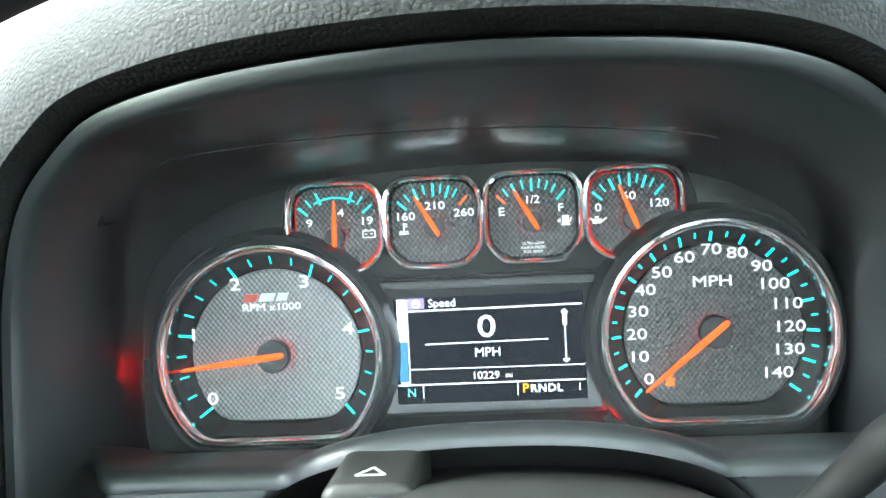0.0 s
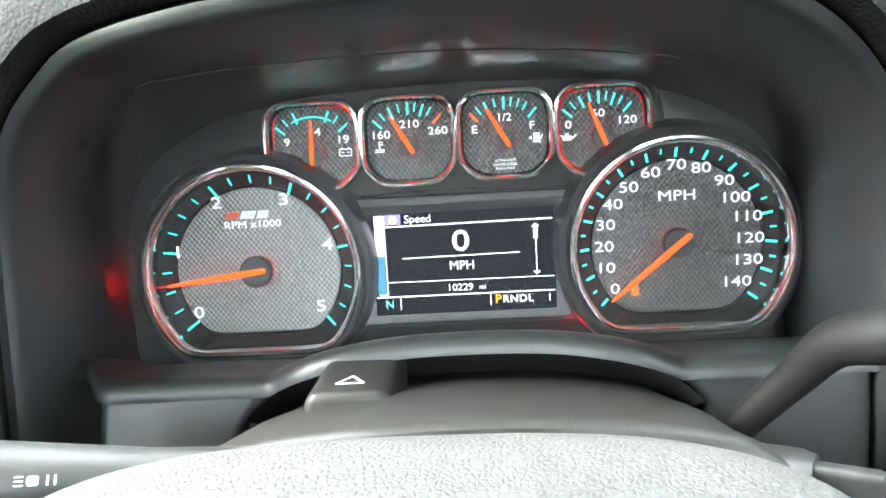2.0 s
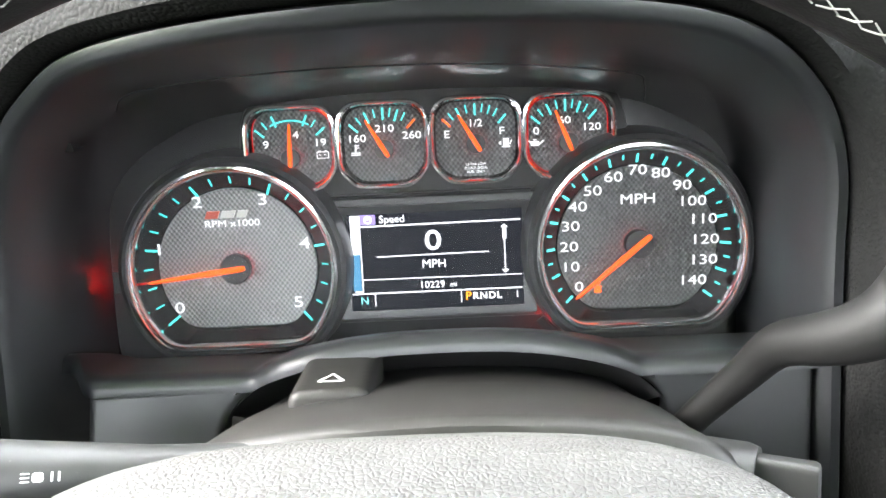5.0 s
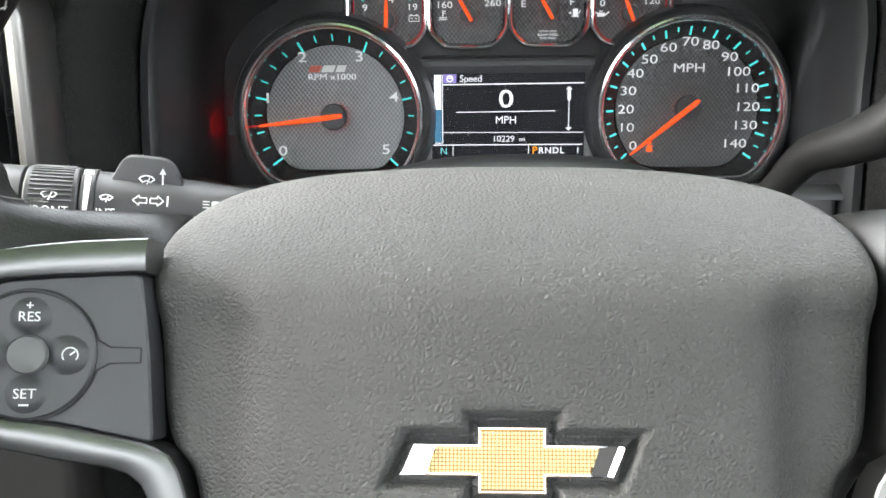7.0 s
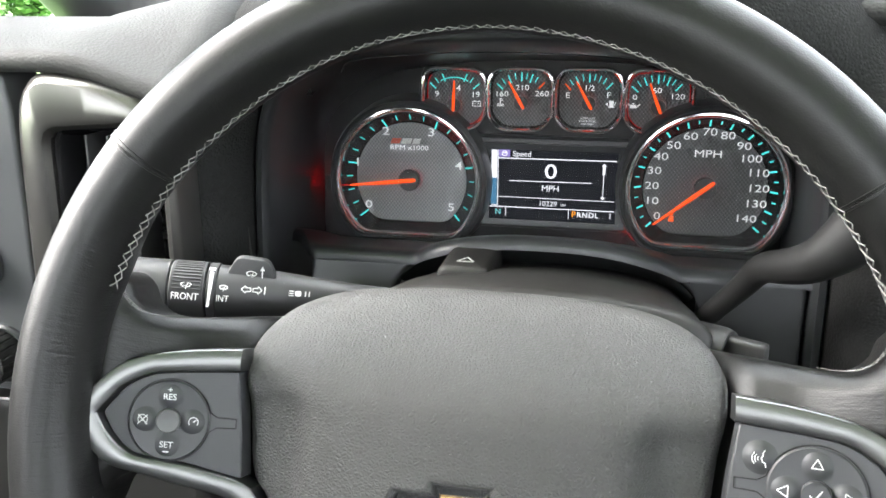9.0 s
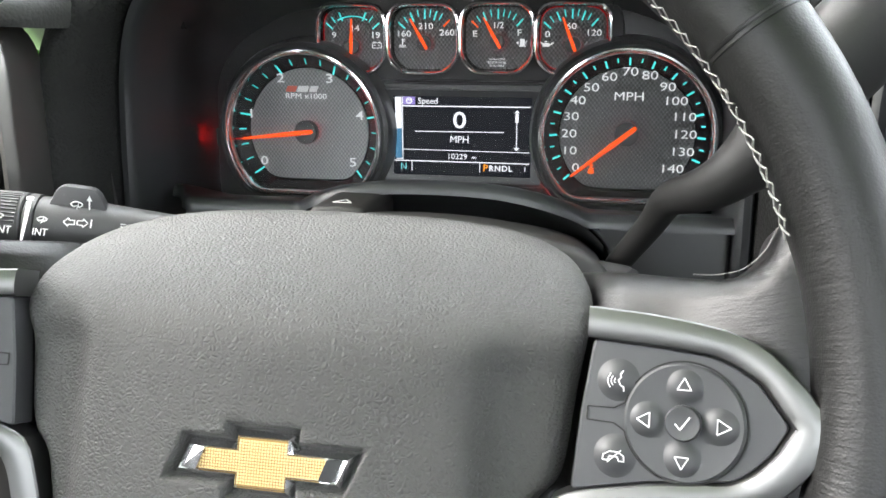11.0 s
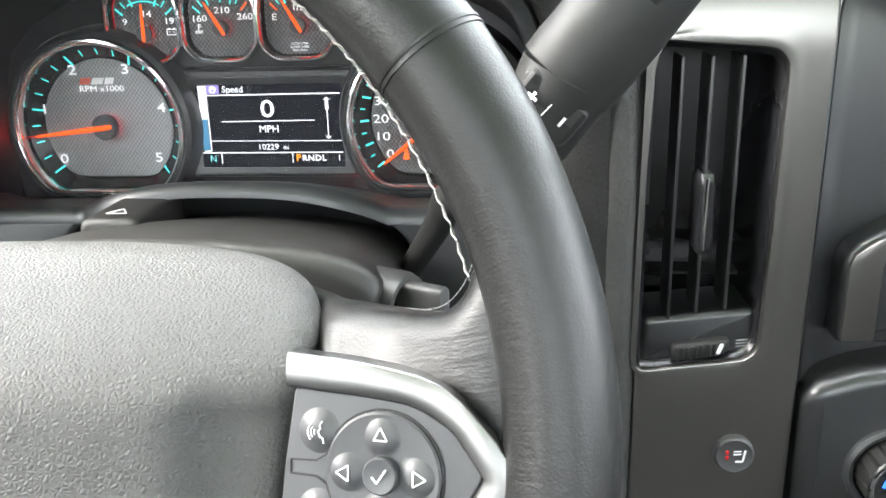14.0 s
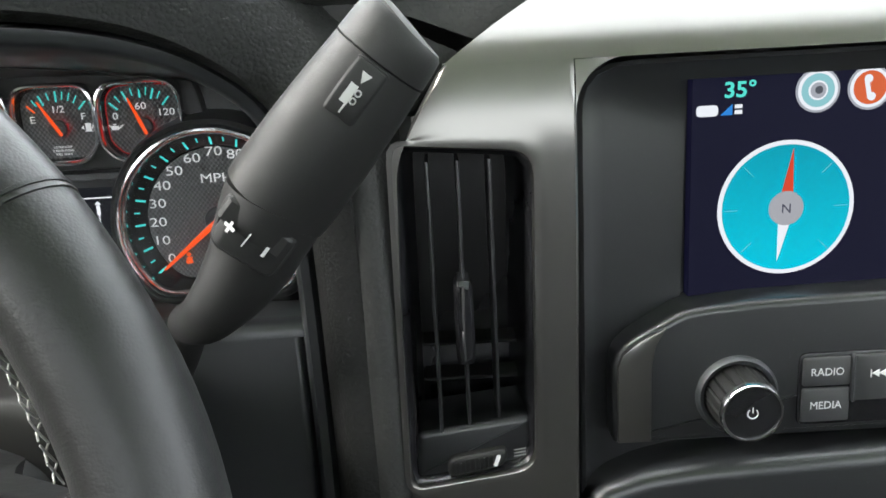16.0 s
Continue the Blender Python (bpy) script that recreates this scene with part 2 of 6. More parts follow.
def gathered(mt, strength):
    """Fine folds that run across a wheel's rim, where the leather is drawn tight round the spokes."""
    N, L = mt.node_tree.nodes, mt.node_tree.links
    b = N["Principled BSDF"]
    tc, sep, comb = N.new("ShaderNodeTexCoord"), N.new("ShaderNodeSeparateXYZ"), N.new("ShaderNodeCombineXYZ")
    L.new(tc.outputs["Object"], sep.inputs[0])

    def calc(op, a, c=None):
        n = N.new("ShaderNodeMath")
        n.operation = op
        for i, v in enumerate((a, c)):
            if v is None:
                continue
            if isinstance(v, (int, float)):
                n.inputs[i].default_value = v
            else:
                L.new(v, n.inputs[i])
        return n.outputs[0]

    def ramp(v, lo, hi):
        n = N.new("ShaderNodeMapRange")
        n.interpolation_type = "SMOOTHSTEP"
        n.inputs["From Min"].default_value, n.inputs["From Max"].default_value = lo, hi
        L.new(v, n.inputs["Value"])
        return n.outputs["Result"]
    x, y, z = sep.outputs
    r = calc("SQRT", calc("ADD", calc("MULTIPLY", x, x), calc("MULTIPLY", z, z)))
    turn = calc("MULTIPLY", calc("ARCTAN2", z, calc("ABSOLUTE", x)), 95.0)
    L.new(calc("MULTIPLY", r, 85.0), comb.inputs[0])
    L.new(turn, comb.inputs[1])
    L.new(calc("MULTIPLY", y, 60.0), comb.inputs[2])
    fold = N.new("ShaderNodeTexNoise")
    fold.inputs["Scale"].default_value, fold.inputs["Detail"].default_value, fold.inputs["Distortion"].default_value = 1.0, 3.0, 0.7
    L.new(comb.outputs[0], fold.inputs["Vector"])
    where = calc("MULTIPLY", calc("MULTIPLY", ramp(calc("ABSOLUTE", x), 0.105, 0.145), ramp(calc("ABSOLUTE", z), 0.105, 0.055)), ramp(r, 0.181, 0.166))
    bump = N.new("ShaderNodeBump")
    bump.inputs["Distance"].default_value = 0.0011
    L.new(calc("MULTIPLY", where, strength), bump.inputs["Strength"])
    L.new(fold.outputs["Fac"], bump.inputs["Height"])
    first = b.inputs["Normal"].links[0].from_socket
    L.new(first, bump.inputs["Normal"])
    L.new(bump.outputs["Normal"], b.inputs["Normal"])
    return mt


RIM_LEATHER = surface("rim_leather", (0.0075, 0.0075, 0.0073), 0.40, spec=0.32, creases=0.18, grain=0.10, grain_size=0.0008, pebble=True, blotch=0.15, rough_var=0.1)
gathered(RIM_LEATHER, 0.18)
PAD_VINYL = surface("airbag_vinyl", (0.050, 0.0495, 0.048), 0.58, spec=0.30, grain=0.44, grain_size=0.0017, pebble="cells", blotch=0.08, fleck=0.25)
DASH_VINYL = surface("dash_vinyl", (0.026, 0.026, 0.025), 0.62, spec=0.25, grain=0.25, grain_size=0.0018, pebble=True, blotch=0.08)
HOOD_VINYL = surface("hood_vinyl", (0.018, 0.0182, 0.018), 0.68, spec=0.04, grain=0.4, grain_size=0.0018, pebble=True, blotch=0.1)
SATIN = surface("satin_black_plastic", (0.022, 0.0235, 0.025), 0.38, grain=0.08, grain_size=0.0007, blotch=0.12, fleck=0.12)
PLASTIC = surface("matt_black_plastic", (0.027, 0.0275, 0.028), 0.48, grain=0.2, grain_size=0.0006, blotch=0.1, fleck=0.15)
SHROUD = surface("shroud_plastic", (0.0165, 0.016, 0.015), 0.50, spec=0.35, grain=0.25, grain_size=0.0006, blotch=0.12, fleck=0.3)
CONSOLE = surface("console_black_plastic", (0.0115, 0.012, 0.0128), 0.33, grain=0.06, grain_size=0.0006, blotch=0.12, fleck=0.12)
GRIP = surface("grip_plastic", (0.0085, 0.0085, 0.0083), 0.58, spec=0.3, grain=0.25, grain_size=0.0007, blotch=0.1)
GLOSS = surface("gloss_black_plastic", (0.008, 0.008, 0.009), 0.26, blotch=0.1, fleck=0.1)
# near-black that puts the shade of recesses, grooves and gaps into the colour
SHADE_BLACK = surface("recess_shade", (0.006, 0.006, 0.006), 0.8)
CHROME = surface("bright_chrome", (0.85, 0.85, 0.86), 0.10, 1.0, rough_var=0.04, blotch=0.03)
SILVER = surface("brushed_silver_trim", (0.15, 0.15, 0.147), 0.36, 1.0, grain=0.03, grain_size=0.0004, rough_var=0.05, blotch=0.05)
BUTTON_GREY = surface("button_grey_plastic", (0.029, 0.030, 0.032), 0.48, grain=0.1, grain_size=0.0006, blotch=0.06)
TRIM = surface("bronze_grey_trim", (0.14, 0.136, 0.128), 0.29, 0.9, rough_var=0.02, blotch=0.03)
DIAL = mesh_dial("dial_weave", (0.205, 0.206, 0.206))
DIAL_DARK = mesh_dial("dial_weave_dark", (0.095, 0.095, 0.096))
THREAD = surface("pale_thread", (0.21, 0.206, 0.195), 0.7, blotch=0.15, blotch_size=0.004)
PRINT = surface("white_print", (0.55, 0.55, 0.54), 0.5, blotch=0.05)
NUMERAL = glow("numeral_white", (0.9, 0.92, 0.95), 0.54, (0.6, 0.6, 0.6))
TEAL = glow("tick_teal", (0.05, 0.72, 0.69), 0.88, (0.1, 0.5, 0.48))
AMBER = glow("mark_orange", (1.0, 0.12, 0.02), 1.0, (0.4, 0.08, 0.02))
NEEDLE = glow("needle_orange", (1.0, 0.095, 0.014), 1.0, (0.3, 0.03, 0.01))
# for hidden emitters, added to cast the red glow round the large dials
REDLEAK = glow("added_red_emitter", (1.0, 0.01, 0.015), 17.0, (0.2, 0.01, 0.01))
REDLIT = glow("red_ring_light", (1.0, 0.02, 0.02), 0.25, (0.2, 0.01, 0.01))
LCD_BLACK = glow("lcd_black", (0.006, 0.007, 0.011), 0.8, (0.004, 0.004, 0.005))
LCD_WHITE = glow("lcd_white", (0.9, 0.93, 1.0), 1.1)
LCD_CYAN = glow("lcd_cyan", (0.25, 0.85, 0.9), 0.8)
LCD_ORANGE = glow("lcd_orange", (1.0, 0.35, 0.03), 1.0)
LCD_BLUE = glow("lcd_blue", (0.08, 0.25, 0.42), 0.8)
LCD_VIOLET = glow("lcd_violet", (0.30, 0.24, 0.62), 0.9)

# ---------------------------------------------------------------- the instrument cluster
def gauge_line(R, flat, n=120, p=22):
    """A circle of radius R with its foot cut flat, corners softened."""
    out = []
    for k in range(n):
        a = 2 * math.pi * k / n
        s = -math.sin(a)
        r = R if s < 0.05 else (R ** -p + (flat / s) ** -p) ** (-1 / p)
        out.append((r * math.cos(a), r * math.sin(a)))
    return out


def octo_line(w, top, foot, n=96, p=15):
    """The rounded eight-sided outline of the small dials."""
    planes = [(1, 0, w), (-1, 0, w), (0, 1, top), (0, -1, foot)]
    c = math.sqrt(0.5)
    planes += [(c, c, (w + top) * c * 0.86), (-c, c, (w + top) * c * 0.86), (c, -c, (w + foot) * c * 0.80), (-c, -c, (w + foot) * c * 0.80)]
    out = []
    for k in range(n):
        a = 2 * math.pi * k / n
        x, z = math.cos(a), math.sin(a)
        q = sum((max(1e-6, (x * u + z * v) / d)) ** p for u, v, d in planes)
        r = q ** (-1 / p)
        out.append((r * x, r * z))
    return out


def at(line, cx, cz, y):
    return [(cx + x, y, cz + z) for x, z in line]


def clear_of_big(ring):
    """Keeps the small dials' outlines outside the two large pods."""
    out = []
    for x, y, z in ring:
        for gx, gz, r in ((-0.1070, 0.0010, 0.0565), (0.1073, 0.0035, 0.0560)):
            d = math.hypot(x - gx, z - gz)
            if d < r:
                x, z = gx + (x - gx) * r / d, gz + (z - gz) * r / d
        out.append((x, y, z))
    return out


def bar(x0, z0, x1, z1, w, y, depth=0.0003, w2=None):
    """A flat bar from one point to another, on the dial's plane."""
    d = Vector((x1 - x0, z1 - z0)).normalized()
    n = Vector((-d.y, d.x))
    w2 = w if w2 is None else w2
    poly = [(x0 + n.x * w / 2, z0 + n.y * w / 2), (x0 - n.x * w / 2, z0 - n.y * w / 2), (x1 - n.x * w2 / 2, z1 - n.y * w2 / 2), (x1 + n.x * w2 / 2, z1 + n.y * w2 / 2)]
    return slab(poly, y - depth, y, 0)


def polar(cx, cz, r, deg):
    return cx + r * math.cos(radians(deg)), cz + r * math.sin(radians(deg))


REDHUB = glow("hub_red", (1.0, 0.012, 0.012), 2.2, (0.2, 0.01, 0.01))
cluster = thing("instrument_cluster", pose(0, 0, 0), "black instrument cluster with chrome-ringed dials and a lit display", "instrument cluster")

# backing plate
plate = slab(round_poly(rect(-0.182, -0.062, 0.176, 0.125), 0.02), 0.012, 0.02, 0.002)
part("backing_plate", plate, SATIN, cluster)


def big_gauge(name, cx, cz, R, flat, dial_flat, label, dial_mat):
    """A large dial: black pod, chrome ring, sloping tick band and a woven dial."""
    shell = loft([at(gauge_line(R + 0.0100, flat + 0.0085), cx, cz, 0.013), at(gauge_line(R + 0.0085, flat + 0.0075), cx, cz, -0.006),
                  at(gauge_line(R + 0.0065, flat + 0.0060), cx, cz, -0.0125), at(gauge_line(R + 0.0040, flat + 0.0035), cx, cz, -0.0140),
                  at(gauge_line(R + 0.0022, flat + 0.0020), cx, cz, -0.0125)])
    pod = part(name, shell, SATIN, cluster, label)
    ring = loft([at(gauge_line(R + d, flat + d), cx, cz, y) for d, y in
                 ((0.0024, -0.0120), (0.0024, -0.0148), (0.0018, -0.0158), (0.0006, -0.0160), (-0.0008, -0.0150), (-0.0016, -0.0130), (-0.0018, -0.0080))])
    part("chrome_ring", ring, CHROME, pod, "bright chrome ring")
    wall = loft([at(gauge_line(R - 0.0016, flat - 0.0016), cx, cz, -0.0095), at(gauge_line(R - 0.0022, flat - 0.0020), cx, cz, -0.0060),
                 at(gauge_line(R * 0.80, dial_flat + 0.0006), cx, cz, 0.0006)])
    part("tick_band", wall, GLOSS, pod, "gloss black tick band")
    dial = loft([at(gauge_line(R * 0.80, dial_flat), cx, cz, 0.0012), at(gauge_line(R * 0.795, dial_flat - 0.0004), cx, cz, -0.0004)], cap1=True)
    part("dial", dial, dial_mat, pod, "grey dial with a woven metal look")
    return pod


def on_band(R, k):
    """Depth of the sloping tick band at k of the radius."""
    return -0.0060 + (0.98 - k) / (0.98 - 0.80) * 0.0066


def ticks(cx, cz, R, marks, material, pod, name):
    for deg, long_, w, k0, k1 in marks:
        x0, z0 = polar(cx, cz, R * k0, deg)
        x1, z1 = polar(cx, cz, R * k1, deg)
        d = Vector((x1 - x0, z1 - z0)).normalized()
        n = Vector((-d.y, d.x)) * (w / 2)
        y0, y1 = on_band(R, k0) - 0.0006, on_band(R, k1) - 0.0006
        a = [(x0 + n.x, y0, z0 + n.y), (x0 - n.x, y0, z0 - n.y), (x1 - n.x, y1, z1 - n.y), (x1 + n.x, y1, z1 + n.y)]
        b = [(x, y + 0.0004, z) for x, y, z in a]
        part(name, loft([b, a], True, True, True), material, pod)


def needle(cx, cz, deg, length, tail, w, y, pod, hub_r, red=True):
    hub = lathe([(hub_r * 0.7, -0.0024), (hub_r, -0.0026), (hub_r, y + 0.0016), (hub_r * 0.93, y + 0.0008), (hub_r * 0.8, y + 0.0008)], 36)
    h = part("hub_cap", moved(hub, pose(cx, 0, cz)), BUTTON_GREY, pod)
    x1, z1 = polar(cx, cz, length, deg)
    x0, z0 = polar(cx, cz, tail, deg)
    d = Vector((x1 - x0, z1 - z0)).normalized()
    n = Vector((-d.y, d.x))
    rings = []
    for s, ww in ((0, w * 0.7), (0.04, w), (0.35, w * 1.1), (0.97, w * 0.55), (1, w * 0.3)):
        px, pz = x0 + (x1 - x0) * s, z0 + (z1 - z0) * s
        rings.append([(px + n.x * ww / 2, y + 0.0006, pz + n.y * ww / 2), (px, y - 0.0006, pz), (px - n.x * ww / 2, y + 0.0006, pz - n.y * ww / 2)])
    part("needle", loft(rings, True, True, True), NEEDLE, pod, "glowing orange needle")
    halo = lathe([(hub_r * 0.85, -0.0005), (hub_r * 0.85, -0.0024), (hub_r * 0.6, -0.0024)], 36, cap=False)
    part("hub_light", moved(halo, pose(cx, 0, cz)), REDHUB, h, "red glow round the hub")
    return h


# tachometer
TX, TZ, TR = -0.1070, 0.0010, 0.0535
tach = big_gauge("tachometer", TX, TZ, TR, 0.0405, 0.0330, "tachometer with its needle below one thousand", DIAL)
marks = []
for i in range(21):
    deg = 217 - 51 * i / 4
    big = i % 4 == 0
    marks.append((deg, big, 0.0011 if big else 0.0008, 0.80 if big else 0.85, 0.985 if big else 0.955))
ticks(TX, TZ, TR, marks, TEAL, tach, "tick_mark")
nums = [words(str(n), 0.0060, x, z, -0.0007, wide=1.38, bold=0.00004) for n, x, z in
        ((0, -0.1405, -0.0200), (1, -0.1485, 0.0125), (2, -0.1258, 0.0370), (3, -0.0908, 0.0370), (4, -0.0700, 0.0127), (5, -0.0757, -0.0195))]
nums.append(words("RPM x1000", 0.0036, -0.1080, 0.0250, -0.0007, wide=1.25))
for bm in nums:
    part("numeral", bm, NUMERAL, tach)
sl = 0.0016
badge = [slab([(x, 0.0278), (x + w, 0.0278), (x + w + sl, 0.0318), (x + sl, 0.0318)], -0.0010, -0.0004, 0.0002, 1) for x, w in ((-0.1145, 0.0075), (-0.1058, 0.0055))]
part("badge_bars", joined(*badge), surface("badge_silver", (0.55, 0.55, 0.54), 0.35, 0.4), tach, "slanted silver badge bars")
part("badge_bar", slab([(-0.1225, 0.0278), (-0.1155, 0.0278), (-0.1139, 0.0318), (-0.1209, 0.0318)], -0.0010, -0.0004, 0.0002, 1), surface("badge_red", (0.55, 0.10, 0.06), 0.35), tach, "slanted red badge bar")
needle(TX, TZ, 186.5, 0.0465, -0.0055, 0.0030, -0.0085, tach, 0.0082)
part("red_glow_bar", bar(TX - 0.0545, TZ - 0.0058, TX - 0.0475, TZ - 0.0053, 0.0010, -0.0070), REDLIT, tach)
# an added emitter reddens the binnacle wall; the slab before it hides it
part("emitter_shield", slab(rect(TX - 0.0668, TZ - 0.0110, TX - 0.0610, TZ + 0.0010), -0.0045, -0.0032, 0.0004, 1), SATIN, tach)
part("red_glow_bar", slab(rect(TX - 0.0645, TZ - 0.0105, TX - 0.0637, TZ + 0.0005), -0.0030, 0.002), REDLEAK, tach, "hidden red emitter added beside the dial")

# speedometer
SX, SZ, SR = 0.1073, 0.0035, 0.0530
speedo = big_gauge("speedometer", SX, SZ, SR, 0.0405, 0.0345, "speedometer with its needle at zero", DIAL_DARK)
marks = []
for i in range(29):
    deg = 217 - 254 * i / 28
    big = i % 2 == 0
    marks.append((deg, big, 0.0012 if big else 0.0009, 0.83 if big else 0.87, 0.985 if big else 0.955))
ticks(SX, SZ, SR, marks, TEAL, speedo, "tick_mark")
places = ((0, 76, -18), (10, 71.5, -7), (20, 71, 4), (30, 72, 15), (40, 76, 25.3), (50, 84, 33.5), (60, 95, 40.3), (70, 107.8, 43.6), (80, 120, 41.4), (90, 131.2, 34.5),
          (100, 136.5, 25.8), (110, 142.3, 16), (120, 143.3, 5), (130, 142.5, -6), (140, 136.8, -17))
nums = [words(str(n), 0.0053, x / 1000, z / 1000, -0.0007, wide=1.36, bold=-0.00002) for n, x, z in places]
nums.append(words("MPH", 0.0052, 0.1078, 0.0282, -0.0007, wide=1.3))
for bm in nums:
    part("numeral", bm, NUMERAL, speedo)
needle(SX, SZ + 0.001, 219, 0.0440, -0.0075, 0.0030, -0.0085, speedo, 0.0078)
# a second added emitter and slab redden the shelf under the speedometer
lx_, lz_ = polar(SX, SZ, 0.0652, 219)
part("emitter_shield", moved(slab(rect(-0.0045, -0.0022, 0.0045, 0.0022), -0.0045, -0.0032, 0.0004, 1), pose(lx_, 0, lz_, 0, 51, 0)), SATIN, speedo)
part("red_glow_bar", moved(slab(rect(-0.0030, -0.0008, 0.0030, 0.0004), -0.0030, 0.002), pose(lx_, 0, lz_, 0, 51, 0)), REDLEAK, speedo, "hidden red emitter added beside the dial")
belt = joined(slab(round_poly([(0.0838, -0.0218), (0.0882, -0.0218), (0.0872, -0.0178), (0.0848, -0.0178)], 0.001), -0.0010, -0.0005),
              moved(lathe([(0.0012, -0.0005), (0.0012, -0.001)], 16), pose(0.086, 0, -0.0163)), bar(0.0842, -0.0210, 0.0880, -0.0180, 0.0006, -0.0011))
part("seatbelt_light", belt, AMBER, speedo, "lit orange seat belt warning light")


# four small dials
def small_gauge(name, cx, cz, label, hub, deg):
    w, top, foot = 0.0222, 0.0208, 0.0208
    line = lambda d: octo_line(w + d, top + d, foot + d)  # noqa: E731
    ring = loft([clear_of_big(at(line(d), cx, cz, y)) for d, y in ((0.0020, 0.006), (0.0020, -0.0086), (0.0015, -0.0097), (0.0005, -0.0099), (-0.0003, -0.0089), (-0.0007, -0.0050))])
    pod = part(name, ring, CHROME, cluster, label)
    part("bezel_wall", loft([clear_of_big(at(line(-0.0008), cx, cz, -0.0060)), clear_of_big(at(line(-0.0014), cx, cz, 0.0))]), GLOSS, pod)
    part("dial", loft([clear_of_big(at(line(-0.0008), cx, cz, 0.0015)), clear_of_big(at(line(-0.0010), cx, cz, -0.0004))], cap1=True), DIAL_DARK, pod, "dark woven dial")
    needle(hub[0], hub[1], deg, 0.0178, -0.0045, 0.0021, -0.0060, pod, 0.0052)
    return pod


def small_ticks(pod, cx, cz, degs, r0, r1, material, name):
    cz += 0.0020
    r0, r1 = 0.0178, 0.0238
    for deg, big in degs:
        deg = 90 + (deg - 90) * 0.81
        a = polar(cx, cz, r0 if big else r0 + 0.0016, deg)
        b = polar(cx, cz, r1, deg)
        part(name, bar(*a, *b, 0.0009 if big else 0.0006, -0.0006), material, pod)


volt = small_gauge("voltmeter", -0.0725, 0.0630, "battery voltage dial reading fourteen", (-0.0735, 0.0580), 88)
small_ticks(volt, -0.0735, 0.0560, [(152, True), (136, False), (118, True), (62, True), (46, False), (28, True)], 0.0165, 0.0222, TEAL, "tick_mark")
part("normal_band", tube([(-0.0735 + 0.0215 * math.cos(radians(a)), -0.0007, 0.0560 + 0.0215 * math.sin(radians(a))) for a in range(62, 119, 4)], 0.0004, 6), TEAL, volt)
for bm in (words("9", 0.0038, -0.0865, 0.0655, -0.0006, wide=1.25), words("14", 0.0038, -0.0722, 0.0700, -0.0006, wide=1.25), words("19", 0.0038, -0.0580, 0.0655, -0.0006, wide=1.25)):
    part("numeral", bm, NUMERAL, volt)


def frame_line(poly, w, y):
    """An outline drawn with thin bars."""
    return joined(*[bar(*a, *b, w, y) for a, b in zip(poly, poly[1:] + poly[:1])])


part("battery_symbol", joined(frame_line(rect(-0.0600, 0.0572, -0.0540, 0.0605), 0.0004, -0.0006), bar(-0.0592, 0.0609, -0.0580, 0.0609, 0.0006, -0.0006),
                              bar(-0.0560, 0.0609, -0.0548, 0.0609, 0.0006, -0.0006), bar(-0.0590, 0.0589, -0.0578, 0.0589, 0.0004, -0.0006), bar(-0.0562, 0.0589, -0.0550, 0.0589, 0.0004, -0.0006)), NUMERAL, volt)

temp = small_gauge("coolant_gauge", -0.0245, 0.0632, "coolant temperature dial reading below two hundred", (-0.0245, 0.0605), 120)
small_ticks(temp, -0.0245, 0.0560, [(150, True), (135, False), (120, True), (105, False), (90, True), (78, False), (66, True), (54, False)], 0.0180, 0.0238, TEAL, "tick_mark")
small_ticks(temp, -0.0245, 0.0560, [(36, True)], 0.0180, 0.0238, AMBER, "hot_mark")
for bm in (words("160", 0.0038, -0.0388, 0.0665, -0.0006, wide=1.25), words("210", 0.0038, -0.0240, 0.0712, -0.0006, wide=1.25), words("260", 0.0038, -0.0098, 0.0672, -0.0006, wide=1.25)):
    part("numeral", bm, NUMERAL, temp)
part("coolant_symbol", joined(bar(-0.0396, 0.0595, -0.0396, 0.0632, 0.0006, -0.0006), bar(-0.0396, 0.0628, -0.0378, 0.0628, 0.0004, -0.0006), bar(-0.0396, 0.0616, -0.0378, 0.0616, 0.0004, -0.0006),
                              bar(-0.0420, 0.0590, -0.0372, 0.0590, 0.0005, -0.0006), bar(-0.0420, 0.0580, -0.0372, 0.0580, 0.0005, -0.0006)), NUMERAL, temp)

fuel = small_gauge("fuel_gauge", 0.0235, 0.0636, "fuel dial reading about a third full", (0.0235, 0.0612), 120)
small_ticks(fuel, 0.0235, 0.0560, [(134, False), (120, True), (105, False), (90, True), (78, False), (66, False), (54, False), (38, True)], 0.0186, 0.0242, TEAL, "tick_mark")
small_ticks(fuel, 0.0235, 0.0560, [(147, True)], 0.0186, 0.0242, AMBER, "empty_mark")
for bm in (words("E", 0.0038, 0.0085, 0.0665, -0.0006, wide=1.25), words("1/2", 0.0038, 0.0235, 0.0718, -0.0006, wide=1.1), words("F", 0.0038, 0.0372, 0.0672, -0.0006, wide=1.25),
                         words("ULTRA LOW", 0.0013, 0.0232, 0.0505, -0.0006), words("SULFUR DIESEL", 0.0013, 0.0232, 0.0485, -0.0006), words("FUEL ONLY", 0.0013, 0.0232, 0.0465, -0.0006)):
    part("numeral", bm, NUMERAL, fuel)
part("pump_symbol", joined(slab(rect(0.0378, 0.0588, 0.0408, 0.0632), -0.0009, -0.0005), slab([(0.0352, 0.0608), (0.0368, 0.0598), (0.0368, 0.0618)], -0.0009, -0.0005),
                           bar(0.0412, 0.0600, 0.0422, 0.0622, 0.0005, -0.0006), bar(0.0372, 0.0588, 0.0414, 0.0588, 0.0005, -0.0006)), NUMERAL, fuel)

